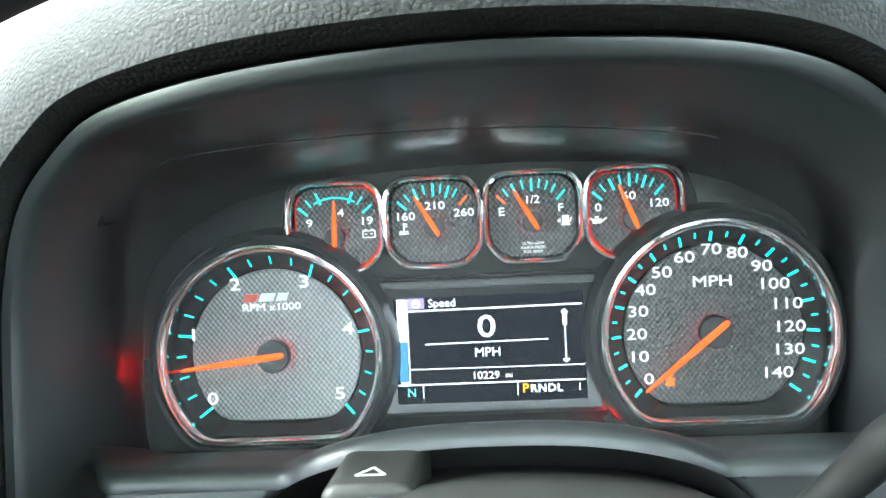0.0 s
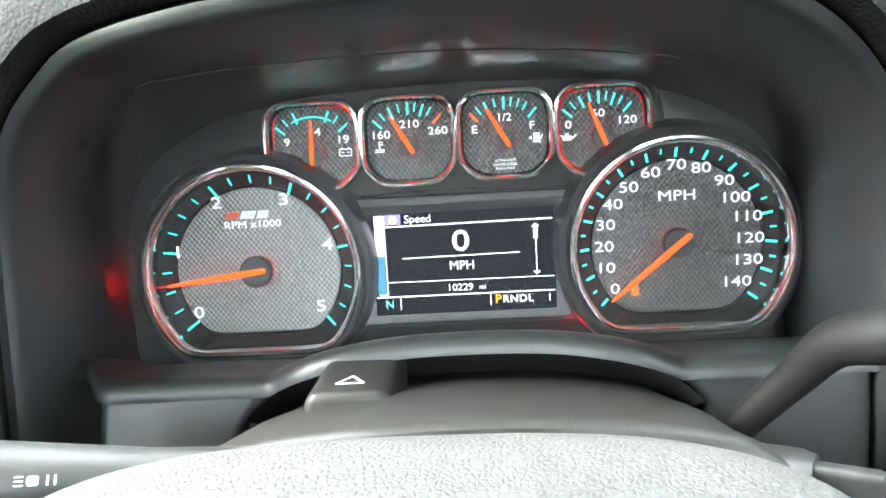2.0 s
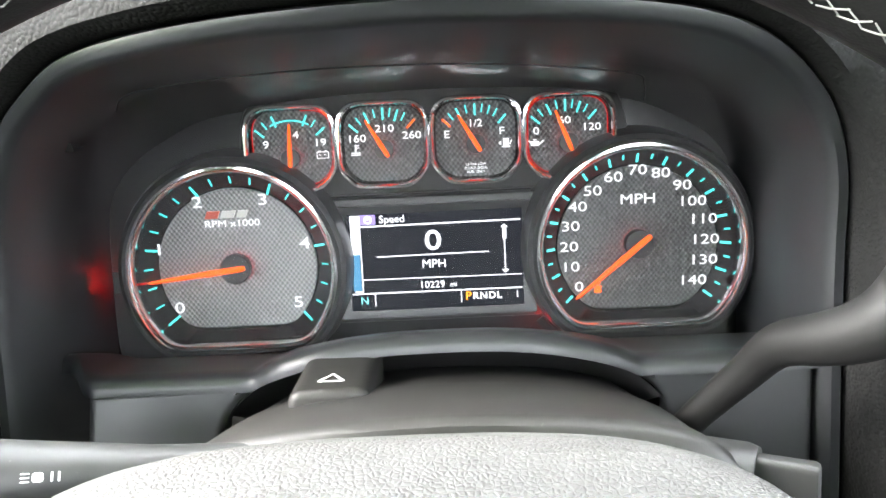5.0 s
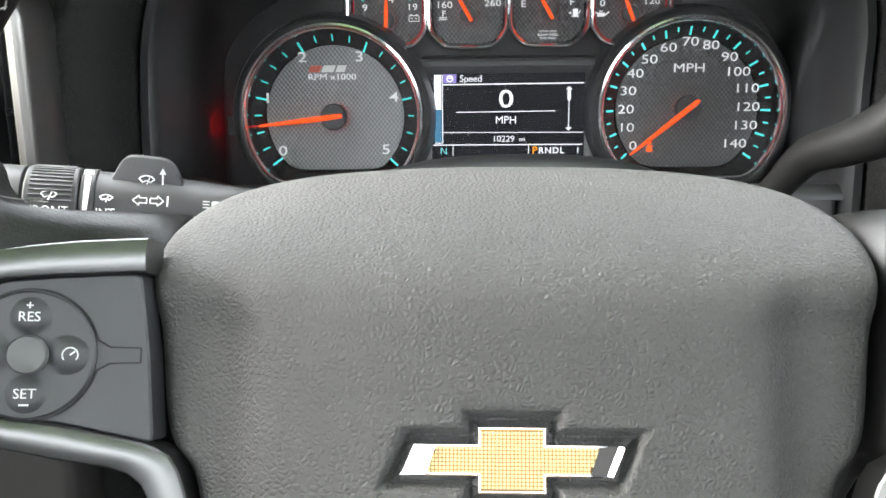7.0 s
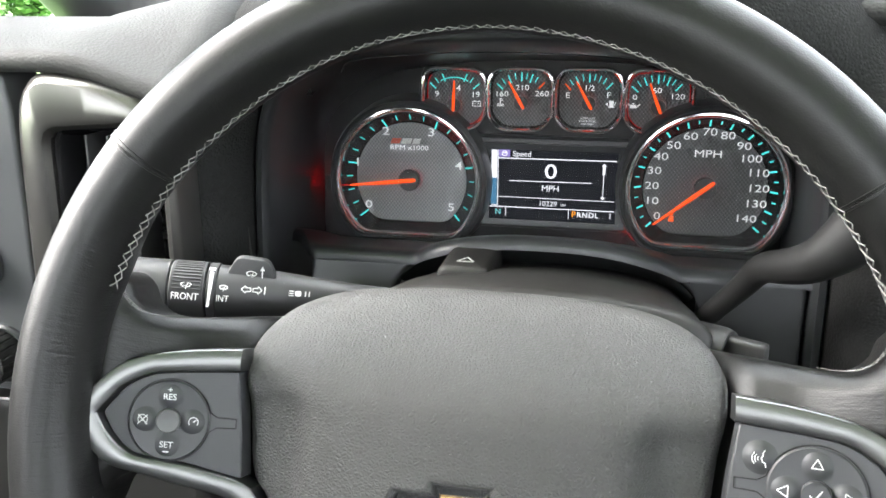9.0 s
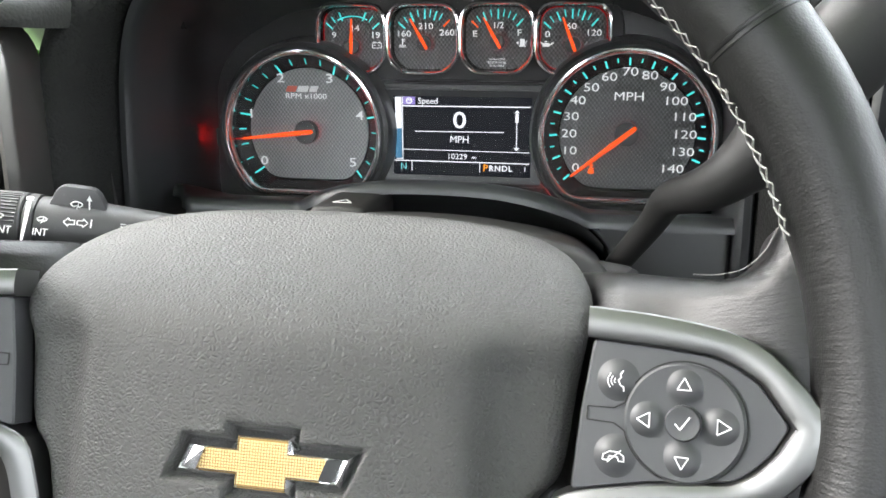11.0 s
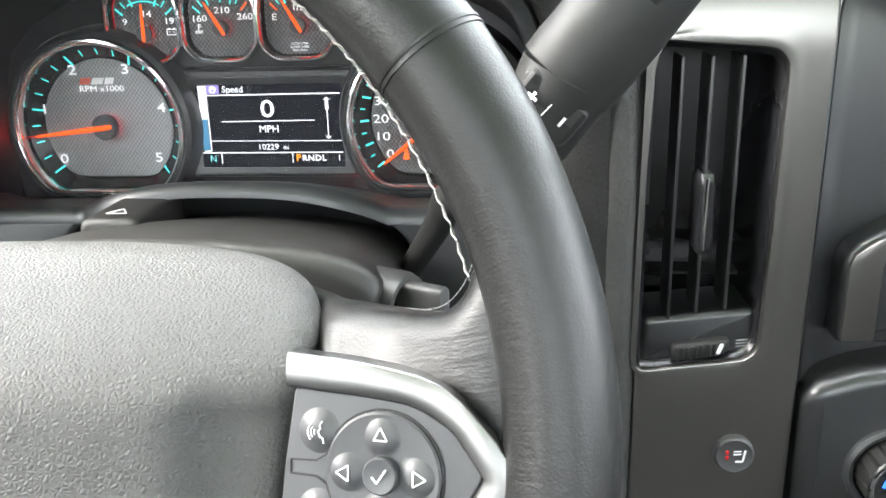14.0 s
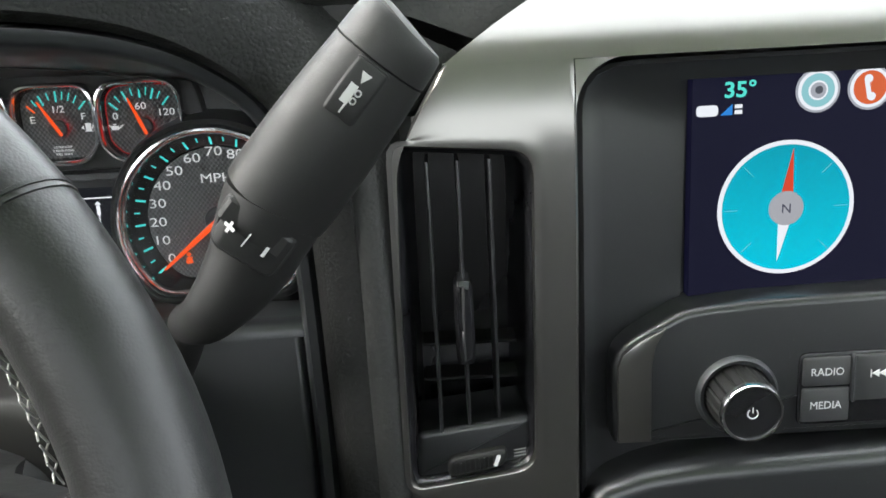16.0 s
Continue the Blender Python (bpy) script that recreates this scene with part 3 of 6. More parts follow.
oil = small_gauge("oil_gauge", 0.0715, 0.0636, "oil pressure dial reading below sixty", (0.0715, 0.0598), 112)
small_ticks(oil, 0.0705, 0.0560, [(150, True), (135, False), (120, True), (105, False), (90, True), (78, False), (66, True), (54, False), (38, True)], 0.0186, 0.0242, TEAL, "tick_mark")
for bm in (words("0", 0.0038, 0.0552, 0.0662, -0.0006, wide=1.25), words("60", 0.0038, 0.0700, 0.0712, -0.0006, wide=1.25), words("120", 0.0038, 0.0840, 0.0672, -0.0006, wide=1.25)):
    part("numeral", bm, NUMERAL, oil)
part("oil_can_symbol", joined(slab([(0.0522, 0.0585), (0.0562, 0.0585), (0.0566, 0.0608), (0.0522, 0.0608)], -0.0009, -0.0005), bar(0.0562, 0.0590, 0.0590, 0.0612, 0.0007, -0.0006),
                              bar(0.0508, 0.0612, 0.0524, 0.0602, 0.0006, -0.0006), bar(0.0534, 0.0616, 0.0552, 0.0616, 0.0006, -0.0006)), NUMERAL, oil)
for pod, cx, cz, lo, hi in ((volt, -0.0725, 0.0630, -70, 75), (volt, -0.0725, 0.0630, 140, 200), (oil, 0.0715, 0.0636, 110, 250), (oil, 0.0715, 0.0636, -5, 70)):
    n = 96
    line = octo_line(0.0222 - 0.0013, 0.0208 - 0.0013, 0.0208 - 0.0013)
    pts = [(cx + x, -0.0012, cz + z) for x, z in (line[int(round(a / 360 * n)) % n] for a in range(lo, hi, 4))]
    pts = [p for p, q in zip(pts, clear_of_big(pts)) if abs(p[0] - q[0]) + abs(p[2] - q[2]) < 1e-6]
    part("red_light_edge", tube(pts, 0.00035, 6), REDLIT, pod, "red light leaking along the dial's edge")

# raised panel round the small dials, and the display in its frame
hull = spline([(-0.098, 0.036), (-0.102, 0.060), (-0.096, 0.086), (-0.072, 0.090), (-0.024, 0.092), (0.024, 0.093), (0.072, 0.092), (0.096, 0.088), (0.104, 0.062), (0.098, 0.038), (0.05, 0.036), (-0.05, 0.036)], 5, True)
part("gauge_surround", slab([(p.x, p.y) for p in hull], 0.0030, 0.012, 0.0025), PLASTIC, cluster)

display = part("driver_display", slab(round_poly(rect(-0.0565, -0.0335, 0.0565, 0.0345), 0.003), 0.0020, 0.012, 0.0015), PLASTIC, cluster, "small colour driver display showing zero speed")
frame_out, frame_in = rect(-0.0535, -0.0305, 0.0530, 0.0305), rect(-0.0472, -0.0268, 0.0465, 0.0262)
part("display_frame", loft([[(x, y, z) for x, z in r] for r, y in ((frame_out, 0.003), (frame_out, -0.0010), (frame_in, 0.0006), (frame_in, 0.003))]), SATIN, display)
part("screen", slab(rect(-0.0472, -0.0268, 0.0465, 0.0262), 0.0012, 0.003), LCD_BLACK, display, "black lit screen")
Y = 0.0010
white = [words("Speed", 0.0040, -0.0230, 0.0225, Y), words("0", 0.0108, -0.0015, 0.0108, Y, wide=1.25, bold=0.0001), words("MPH", 0.0046, -0.0015, -0.0020, Y), words("10229", 0.0037, -0.0030, -0.0135, Y, wide=1.05),
         words("mi", 0.0026, 0.0085, -0.0139, Y), words("RNDL", 0.0037, 0.0265, -0.0208, Y, wide=1.05, spacing=1.15, bold=0.0001), words("1", 0.0037, 0.0428, -0.0208, Y),
         bar(-0.0405, 0.0195, 0.0455, 0.0200, 0.0007, Y), bar(-0.0320, 0.0028, 0.0285, 0.0033, 0.0005, Y), bar(-0.0405, -0.0095, 0.0455, -0.0098, 0.0004, Y),
         bar(-0.0465, -0.0172, 0.0455, -0.0172, 0.0006, Y), bar(-0.0342, -0.0172, -0.0342, -0.0240, 0.0004, Y), bar(0.0125, -0.0172, 0.0125, -0.0240, 0.0004, Y),
         bar(0.0368, 0.0165, 0.0368, -0.0075, 0.0005, Y), slab([(0.0348, 0.0160), (0.0388, 0.0160), (0.0368, 0.0180)], Y - 0.0002, Y), slab([(0.0348, -0.0068), (0.0368, -0.0088), (0.0388, -0.0068)], Y - 0.0002, Y),
         slab(rect(0.0358, 0.0098, 0.0378, 0.0155), Y - 0.0003, Y), slab(rect(-0.0455, 0.0045, -0.0412, 0.0255), Y - 0.0002, Y), bar(-0.0405, 0.0255, -0.0405, -0.0160, 0.0005, Y), bar(-0.0405, -0.0160, -0.0450, -0.0160, 0.0005, Y)]
part("screen_text", joined(*white), LCD_WHITE, display, "white screen lettering and lines")
part("screen_bar", slab(rect(-0.0455, -0.0155, -0.0412, 0.0045), Y - 0.0002, Y), LCD_BLUE, display, "blue fading screen bar")
part("screen_compass_letter", words("N", 0.0042, -0.0400, -0.0210, Y), LCD_CYAN, display)
part("screen_gear_letter", words("P", 0.0044, 0.0163, -0.0206, Y, wide=1.05, bold=0.0001), LCD_ORANGE, display, "lit orange gear letter")
part("screen_icon", joined(slab(rect(-0.0400, 0.0205, -0.0318, 0.0258), Y - 0.0002, Y)), LCD_VIOLET, display)
part("screen_icon_wheel", joined(moved(lathe([(0.0021, 0.0), (0.0021, -0.0002), (0.0014, -0.0002)], 20, cap=False), pose(-0.0358, Y - 0.0003, 0.0231)), bar(-0.0376, 0.0235, -0.0340, 0.0235, 0.0006, Y - 0.0002)), LCD_WHITE, display)

# clear cover over the dials: thin plastic that leans towards the driver, a faint white haze mixed in to lift the darks
LENS = bpy.data.materials.new("clear_lens")
LENS.use_nodes = True
ln, ll = LENS.node_tree.nodes, LENS.node_tree.links
clear, shine, haze = ln.new("ShaderNodeBsdfTransparent"), ln.new("ShaderNodeBsdfGlossy"), ln.new("ShaderNodeBsdfDiffuse")
clear.inputs["Color"].default_value = (0.97, 0.97, 0.97, 1)
shine.inputs["Roughness"].default_value = 0.03
haze.inputs["Color"].default_value = (0.7, 0.7, 0.7, 1)
fres, mix_a, mix_b = ln.new("ShaderNodeFresnel"), ln.new("ShaderNodeMixShader"), ln.new("ShaderNodeMixShader")
fres.inputs["IOR"].default_value = 1.3
mix_a.inputs["Fac"].default_value = 0.02
ll.new(clear.outputs[0], mix_a.inputs[1])
ll.new(haze.outputs[0], mix_a.inputs[2])
ll.new(fres.outputs[0], mix_b.inputs["Fac"])
ll.new(mix_a.outputs[0], mix_b.inputs[1])
ll.new(shine.outputs[0], mix_b.inputs[2])
ll.new(mix_b.outputs[0], ln["Material Output"].inputs["Surface"])
rows = []
for i in range(9):
    u = i / 8
    z = -0.042 + 0.140 * u
    y = -0.026 - 0.040 * u + 0.010 * math.sin(math.pi * u)
    hw = 0.156 - 0.030 * max(0.0, (u - 0.5) / 0.5) ** 2
    rows.append([(-0.009 + hw * (j / 12 * 2 - 1), y, z) for j in range(13)])
lens = part("clear_lens", loft(rows, closed=False), LENS, cluster, "clear plastic cover with light reflections", fix=False)
lens.visible_shadow = False

edge_line = spline([(-0.1330, -0.078, 0.0860), (-0.1290, -0.080, 0.0915), (-0.1155, -0.080, 0.0950), (-0.072, -0.080, 0.0985), (-0.0215, -0.080, 0.0998), (0.036, -0.080, 0.0978), (0.0870, -0.079, 0.0920), (0.0945, -0.075, 0.0870), (0.0960, -0.068, 0.0800)], 6)
part("lens_frame", tube(edge_line, 0.0004, 6), SATIN, cluster, "thin edge that holds the clear cover")

# ---------------------------------------------------------------- the steering wheel
W = pose(-0.0075, -0.3297, -0.0362, -19.3, 0, 0)
wheel = thing("steering_wheel", W, "black leather-wrapped steering wheel with silver spoke trim", "steering wheel")
RC, RR = 0.1762, 0.0165
RX, RZ = 0.003, 0.0043


def soft_step(v, a, b):
    t = min(1, max(0, (v - a) / (b - a)))
    return t * t * (3 - 2 * t)


def rim_bend(deg):
    """The rim sinks a little towards the dash at the right spoke."""
    d = (deg + 180) % 360 - 180
    return 0.0040 * (soft_step(d, 46, 12) if d > -20 else soft_step(d, -62, -22))


def rim_point(deg, r_off=0.0, y_off=0.0):
    a = radians(deg)
    return Vector((RX + (RC + r_off) * math.cos(a), y_off + rim_bend(deg), RZ + (RC + r_off) * math.sin(a)))


def rim_ring(deg, grow=0.0, n=28):
    a = radians(deg)
    out = []
    lower = math.exp(-(((math.degrees(math.atan2(math.sin(a), abs(math.cos(a))))) - 5) / 32) ** 2)
    height = math.degrees(math.atan2(math.sin(a), abs(math.cos(a))))
    deep = soft_step(height, 35, 18) if height > -10 else soft_step(height, -40, -15)
    for k in range(n):
        t = 2 * math.pi * k / n
        rr, yy = (RR + grow) * math.cos(t), (RR + 0.0005 + grow) * math.sin(t)
        if yy > 0:
            yy *= 1 + 0.55 * deep
        if rr > 0:
            rr *= 1 - 0.02 * deep
        if rr < 0:
            rr *= 1 - 0.12 * lower
        d = RC + rr
        out.append((RX + d * math.cos(a), yy + rim_bend(deg), RZ + d * math.sin(a)))
    return out


rim_bm = loft([rim_ring(d * 2.5) for d in range(145)])
bmesh.ops.remove_doubles(rim_bm, verts=rim_bm.verts, dist=1e-6)
rim = part("rim", rim_bm, RIM_LEATHER, wheel, "black leather rim, finely creased", limit=60)
for deg in (36.3, 143.7, -37.5, -142.5):
    bm = loft([rim_ring(deg + o, g) for o, g in ((-0.55, -0.0006), (-0.4, 0.0004), (-0.12, 0.0003), (0, -0.0012), (0.12, 0.0003), (0.4, 0.0004), (0.55, -0.0006))])
    part("seam", bm, RIM_LEATHER, rim)


def stitch_run(a0, a1):
    """A laced row of thread along the rim's inner edge, loose and uneven as sewn by hand."""
    rnd = random.Random(int(a0) + 91)
    bms = []
    step = 1.75
    n = int((a1 - a0) / step)
    for i in range(n):
        d = a0 + i * step
        low = soft_step(abs(d - 90), 35, 62)
        w = 0.0013 + 0.0013 * low
        y0 = -0.0042 + 0.0035 * soft_step(d, 105, 135)
        j1, j2 = rnd.uniform(-0.25, 0.25), rnd.uniform(-0.25, 0.25)
        r_in, r_out = -RR * 0.985 - 0.0004, -RR * 0.94 - 0.0006
        thick = 0.00022 + 0.00010 * low
        ends = [(d + j1, r_in, y0 + w), (d + step * 0.5, r_out - 0.0004, y0 + rnd.uniform(-0.0003, 0.0003)), (d + step + j2, r_out, y0 - w)]
        bms.append(tube([rim_point(q, r, y) for q, r, y in ends], [thick * 0.8, thick, thick * 0.8], 6))
        ends = [(d + j2, r_out, y0 - w), (d + step * 0.5, r_out - 0.0008, y0 + rnd.uniform(-0.0003, 0.0003)), (d + step + j1, r_in, y0 + w)]
        bms.append(tube([rim_point(q, r, y) for q, r, y in ends], [thick * 0.8, thick, thick * 0.8], 6))
    return joined(*bms)


for a0, a1 in ((17, 163), (-60, -14), (194, 240)):
    part("stitching", stitch_run(a0, a1), THREAD, rim, "pale laced stitching")

for s_ in (1, -1):
    curve = spline([(0.1345, 0.0420), (0.1410, 0.0418), (0.1478, 0.0437), (0.1530, 0.0492), (0.1560, 0.0560)], 5)
    bms = []
    for i in range(len(curve) - 1):
        a, b = curve[i], curve[i + 1]
        for p, q in ((-0.0010, 0.0028), (0.0028, -0.0010)):
            base = 0.0175 + 0.0075 - 0.0135 * soft_step(a.x, 0.125, 0.165) + 0.034 * soft_step(a.y, 0.016, 0.046) * (1 - soft_step(a.x, 0.085, 0.155))
            bms.append(tube([(s_ * a.x, base + p, a.y - 0.0001), (s_ * (a.x + (b.x - a.x) * 0.9), base + q, a.y + (b.y - a.y) * 0.9 - 0.0001)], 0.00013, 5))
    part("stitching", joined(*bms), THREAD, rim, "pale laced stitching")

# hub pad: a soft cushion whose top leans away from the driver
HX = 0.0
SPOKES = pose(0.0015, 0.0175, -0.0022)
SPOKES_LEFT = pose(0.0015, 0.0235, -0.0018)
half = [(0.0, 0.0628), (0.030, 0.0624), (0.058, 0.0603), (0.078, 0.0561), (0.0925, 0.0490), (0.1005, 0.0394), (0.1035, 0.0280), (0.1000, 0.002), (0.0965, -0.024), (0.0890, -0.034), (0.0855, -0.047),
        (0.0815, -0.065), (0.074, -0.085), (0.060, -0.100), (0.035, -0.108), (0.0, -0.110)]
pad_line = [(HX + x, z) for x, z in half] + [(HX - x, z) for x, z in half[-2:0:-1]]
pad_line = [(p.x, p.y) for p in spline(pad_line, 4, True)]


def pad_depth(x, z, s):
    """How far the cushion's face lies behind the wheel's plane."""
    x = abs(x - HX)
    y = 0.0260 - 0.0085 * (1 - (x / 0.1) ** 2)
    y += 0.0065 * soft_step(x, 0.065, 0.078) * (1 - soft_step(z, 0.004, 0.024))
    top = max(0.0, z - 0.012)
    y += 0.056 * (top / 0.049) ** 1.5
    y += 0.018 * max(0.0, (-z - 0.06) / 0.047) ** 2
    y += 0.005 * max(0.0, (s - 0.95) / 0.05) ** 2
    return y



# emblem: a plain bow-tie shape set into the cover
def pad_at(x, z):
    return pad_depth(x, z, 0.5)


EX, EZ = HX + 0.0004, -0.0286
bow = [(-0.0315, -0.0056), (-0.0268, 0.0056), (-0.0104, 0.0056), (-0.0104, 0.0100), (0.0104, 0.0100), (0.0104, 0.0056), (0.0315, 0.0056), (0.0268, -0.0056), (0.0104, -0.0056), (0.0104, -0.0100), (-0.0104, -0.0100), (-0.0104, -0.0056)]
bow = [(EX + x, EZ + z) for x, z in bow]
ey = pad_at(EX, EZ) + 0.0052
cx, cz = HX, -0.022
N_PAD = 360
rings = [polar_ring(pad_line, (EX, EZ), N_PAD)]
rings = [[(HX + (x - HX) * 0.995, pad_depth(x, z, 1) + 0.012, z) for x, z in rings[0]]]
for s in (1.0, 0.992, 0.98, 0.965, 0.945, 0.92, 0.89, 0.85, 0.81, 0.77, 0.73, 0.69, 0.65):
    rings.append([(x, pad_depth(x, z, s), z) for x, z in polar_ring([(cx + (x - cx) * s, cz + (z - cz) * s) for x, z in pad_line], (EX, EZ), N_PAD)])
brink = polar_ring(inset(bow, -0.0030), (EX, EZ), N_PAD)
last = rings[-1]
for u in (0.2, 0.4, 0.6, 0.75, 0.88, 0.96, 1.0):
    rings.append([(p[0] + (q[0] - p[0]) * u, pad_at(p[0] + (q[0] - p[0]) * u, p[2] + (q[1] - p[2]) * u), p[2] + (q[1] - p[2]) * u) for p, q in zip(last, brink)])
for d, o in ((-0.0026, 0.0004), (-0.0020, 0.0014), (-0.0013, 0.0030), (-0.0009, 0.0044), (-0.0004, 0.0050)):
    rings.append([(x, pad_at(x, z) + o, z) for x, z in polar_ring(inset(bow, d), (EX, EZ), N_PAD)])
part("airbag_cover", loft(rings, cap1=True), PAD_VINYL, wheel, "grained black vinyl airbag cover", limit=60)
emblem = part("emblem", loft([[(x, ey + 0.0010, z) for x, z in inset(bow, -0.0002)], [(x, ey - 0.0018, z) for x, z in bow], [(x, ey - 0.0024, z) for x, z in inset(bow, 0.0003)], [(x, ey - 0.0042, z) for x, z in inset(bow, 0.0016)],
                              [(x, ey - 0.0036, z) for x, z in inset(bow, 0.0019)]], cap1=True), CHROME, wheel, "chrome-edged bow-tie emblem")
GOLD = surface("gold_grid", (0.70, 0.56, 0.30), 0.38, 0.75, blotch=0.05)
GOLD_DEEP = surface("gold_ground", (0.24, 0.14, 0.035), 0.5, 0.3, blotch=0.05)
gold_line = inset([(EX + x * (0.80 if abs(x) > 0.02 else 1.0), EZ + z) for x, z in [(a - EX, b - EZ) for a, b in bow]], 0.0021)
part("gold_field", slab(gold_line, ey - 0.0041, ey - 0.0020, 0.0003, 1), GOLD_DEEP, emblem, "dotted gold field")
dots = []
for i in range(-22, 23):
    for j in range(-8, 9):
        dx, dz = i * 0.00098, j * 0.00098
        if (abs(dx) < 0.0082 and abs(dz) < 0.0077) or (abs(dx - 0.42 * dz) < 0.0212 and abs(dz) < 0.0034):
            x, z = EX + dx, EZ + dz
            dots.append([(x + a * w, ey - h, z + b * w) for w, h in ((0.00044, 0.0040), (0.00024, 0.0044)) for a, b in ((-1, -1), (1, -1), (1, 1), (-1, 1))])
for s_ in (-1, 1):
    tips = [p for p in inset(bow, 0.0016) if (p[0] - EX) * s_ > 0.021]
    roots = [p for p in gold_line if (p[0] - EX) * s_ > 0.018]
    tips.sort(key=lambda p: p[1])
    roots.sort(key=lambda p: p[1])
    facet = bmesh.new()
    vs = [facet.verts.new(q) for q in ((tips[0][0], ey - 0.0031, tips[0][1]), (tips[-1][0], ey - 0.0031, tips[-1][1]), (roots[-1][0], ey - 0.0052, roots[-1][1]), (roots[0][0], ey - 0.0052, roots[0][1]),
                                     (tips[0][0], ey - 0.0024, tips[0][1]), (tips[-1][0], ey - 0.0024, tips[-1][1]), (roots[-1][0], ey - 0.0024, roots[-1][1]), (roots[0][0], ey - 0.0024, roots[0][1]))]
    for f in ((0, 1, 2, 3), (7, 6, 5, 4), (0, 4, 5, 1), (1, 5, 6, 2), (2, 6, 7, 3), (3, 7, 4, 0)):
        facet.faces.new([vs[i] for i in f])
    part("end_facet", facet, CHROME, emblem, limit=20)
stud = bmesh.new()
for q in dots:
    vs = [stud.verts.new(p) for p in q]
    stud.faces.new(vs[4:])
    for i in range(4):
        stud.faces.new((vs[i], vs[(i + 1) % 4], vs[4 + (i + 1) % 4], vs[4 + i]))
part("gold_studs", stud, GOLD, emblem, limit=10)

# spokes, drawn for the right-hand side and mirrored
spoke_r = [(0.080, 0.0460), (0.097, 0.0455), (0.113, 0.0445), (0.130, 0.0430), (0.1410, 0.0425), (0.1475, 0.0445), (0.1525, 0.0500), (0.1550, 0.0570), (0.163, 0.062), (0.175, 0.052), (0.177, 0.0), (0.175, -0.048), (0.166, -0.052), (0.1600, -0.041),
           (0.1570, -0.032), (0.1520, -0.0270), (0.143, -0.0255), (0.121, -0.0275), (0.105, -0.0295), (0.0975, -0.0340), (0.090, -0.050), (0.0835, -0.075), (0.078, -0.075), (0.080, 0.0)]
bezel_out = [(0.1015, 0.0318), (0.1180, 0.0306), (0.1305, 0.0290), (0.1412, 0.0268), (0.1485, 0.0240), (0.1530, 0.0208), (0.1620, 0.0112), (0.1688, 0.0010), (0.1640, -0.0085), (0.1580, -0.0160), (0.1550, -0.0190), (0.1505, -0.0215),
             (0.1210, -0.0282), (0.1050, -0.0312), (0.1005, -0.0350), (0.0980, -0.0400), (0.0960, -0.0480), (0.0915, -0.0640), (0.0855, -0.0840)]
bezel_in = [(0.0775, -0.0830), (0.0830, -0.0640), (0.0865, -0.0470), (0.0905, -0.0325), (0.0935, -0.0275), (0.0985, -0.0245), (0.1210, -0.0192), (0.1435, -0.0162), (0.1485, -0.0130), (0.1540, -0.0072), (0.1585, 0.0012), (0.1500, 0.0128), (0.1430, 0.0172), (0.1370, 0.0195), (0.1240, 0.0208), (0.1015, 0.0222)]
panel_r = [(0.1035, 0.0220), (0.1240, 0.0206), (0.1370, 0.0193), (0.1430, 0.0170), (0.1500, 0.0126), (0.1583, 0.0012), (0.1538, -0.0070), (0.1485, -0.0128), (0.1435, -0.0160), (0.1210, -0.0190), (0.0985, -0.0243), (0.1005, 0.0)]


def side(poly, s):
    pts = [(HX + s * x, z) for x, z in poly]
    return pts if s > 0 else pts[::-1]


def tilt(x):
    """The spoke's face falls away towards the hub."""
    return (0.1317 - abs(x)) * 0.24


def spaced(points, n):
    """n points evenly along a line, its last point left out."""
    P = [Vector(p) for p in points]
    L = [0.0]
    for a, b in zip(P, P[1:]):
        L.append(L[-1] + (b - a).length)
    out = []
    for i in range(n):
        d = L[-1] * i / n
        k = max(j for j in range(len(L) - 1) if L[j] <= d + 1e-9)
        q = P[k].lerp(P[k + 1], (d - L[k]) / (L[k + 1] - L[k]))
        out.append((q.x, q.y))
    return out


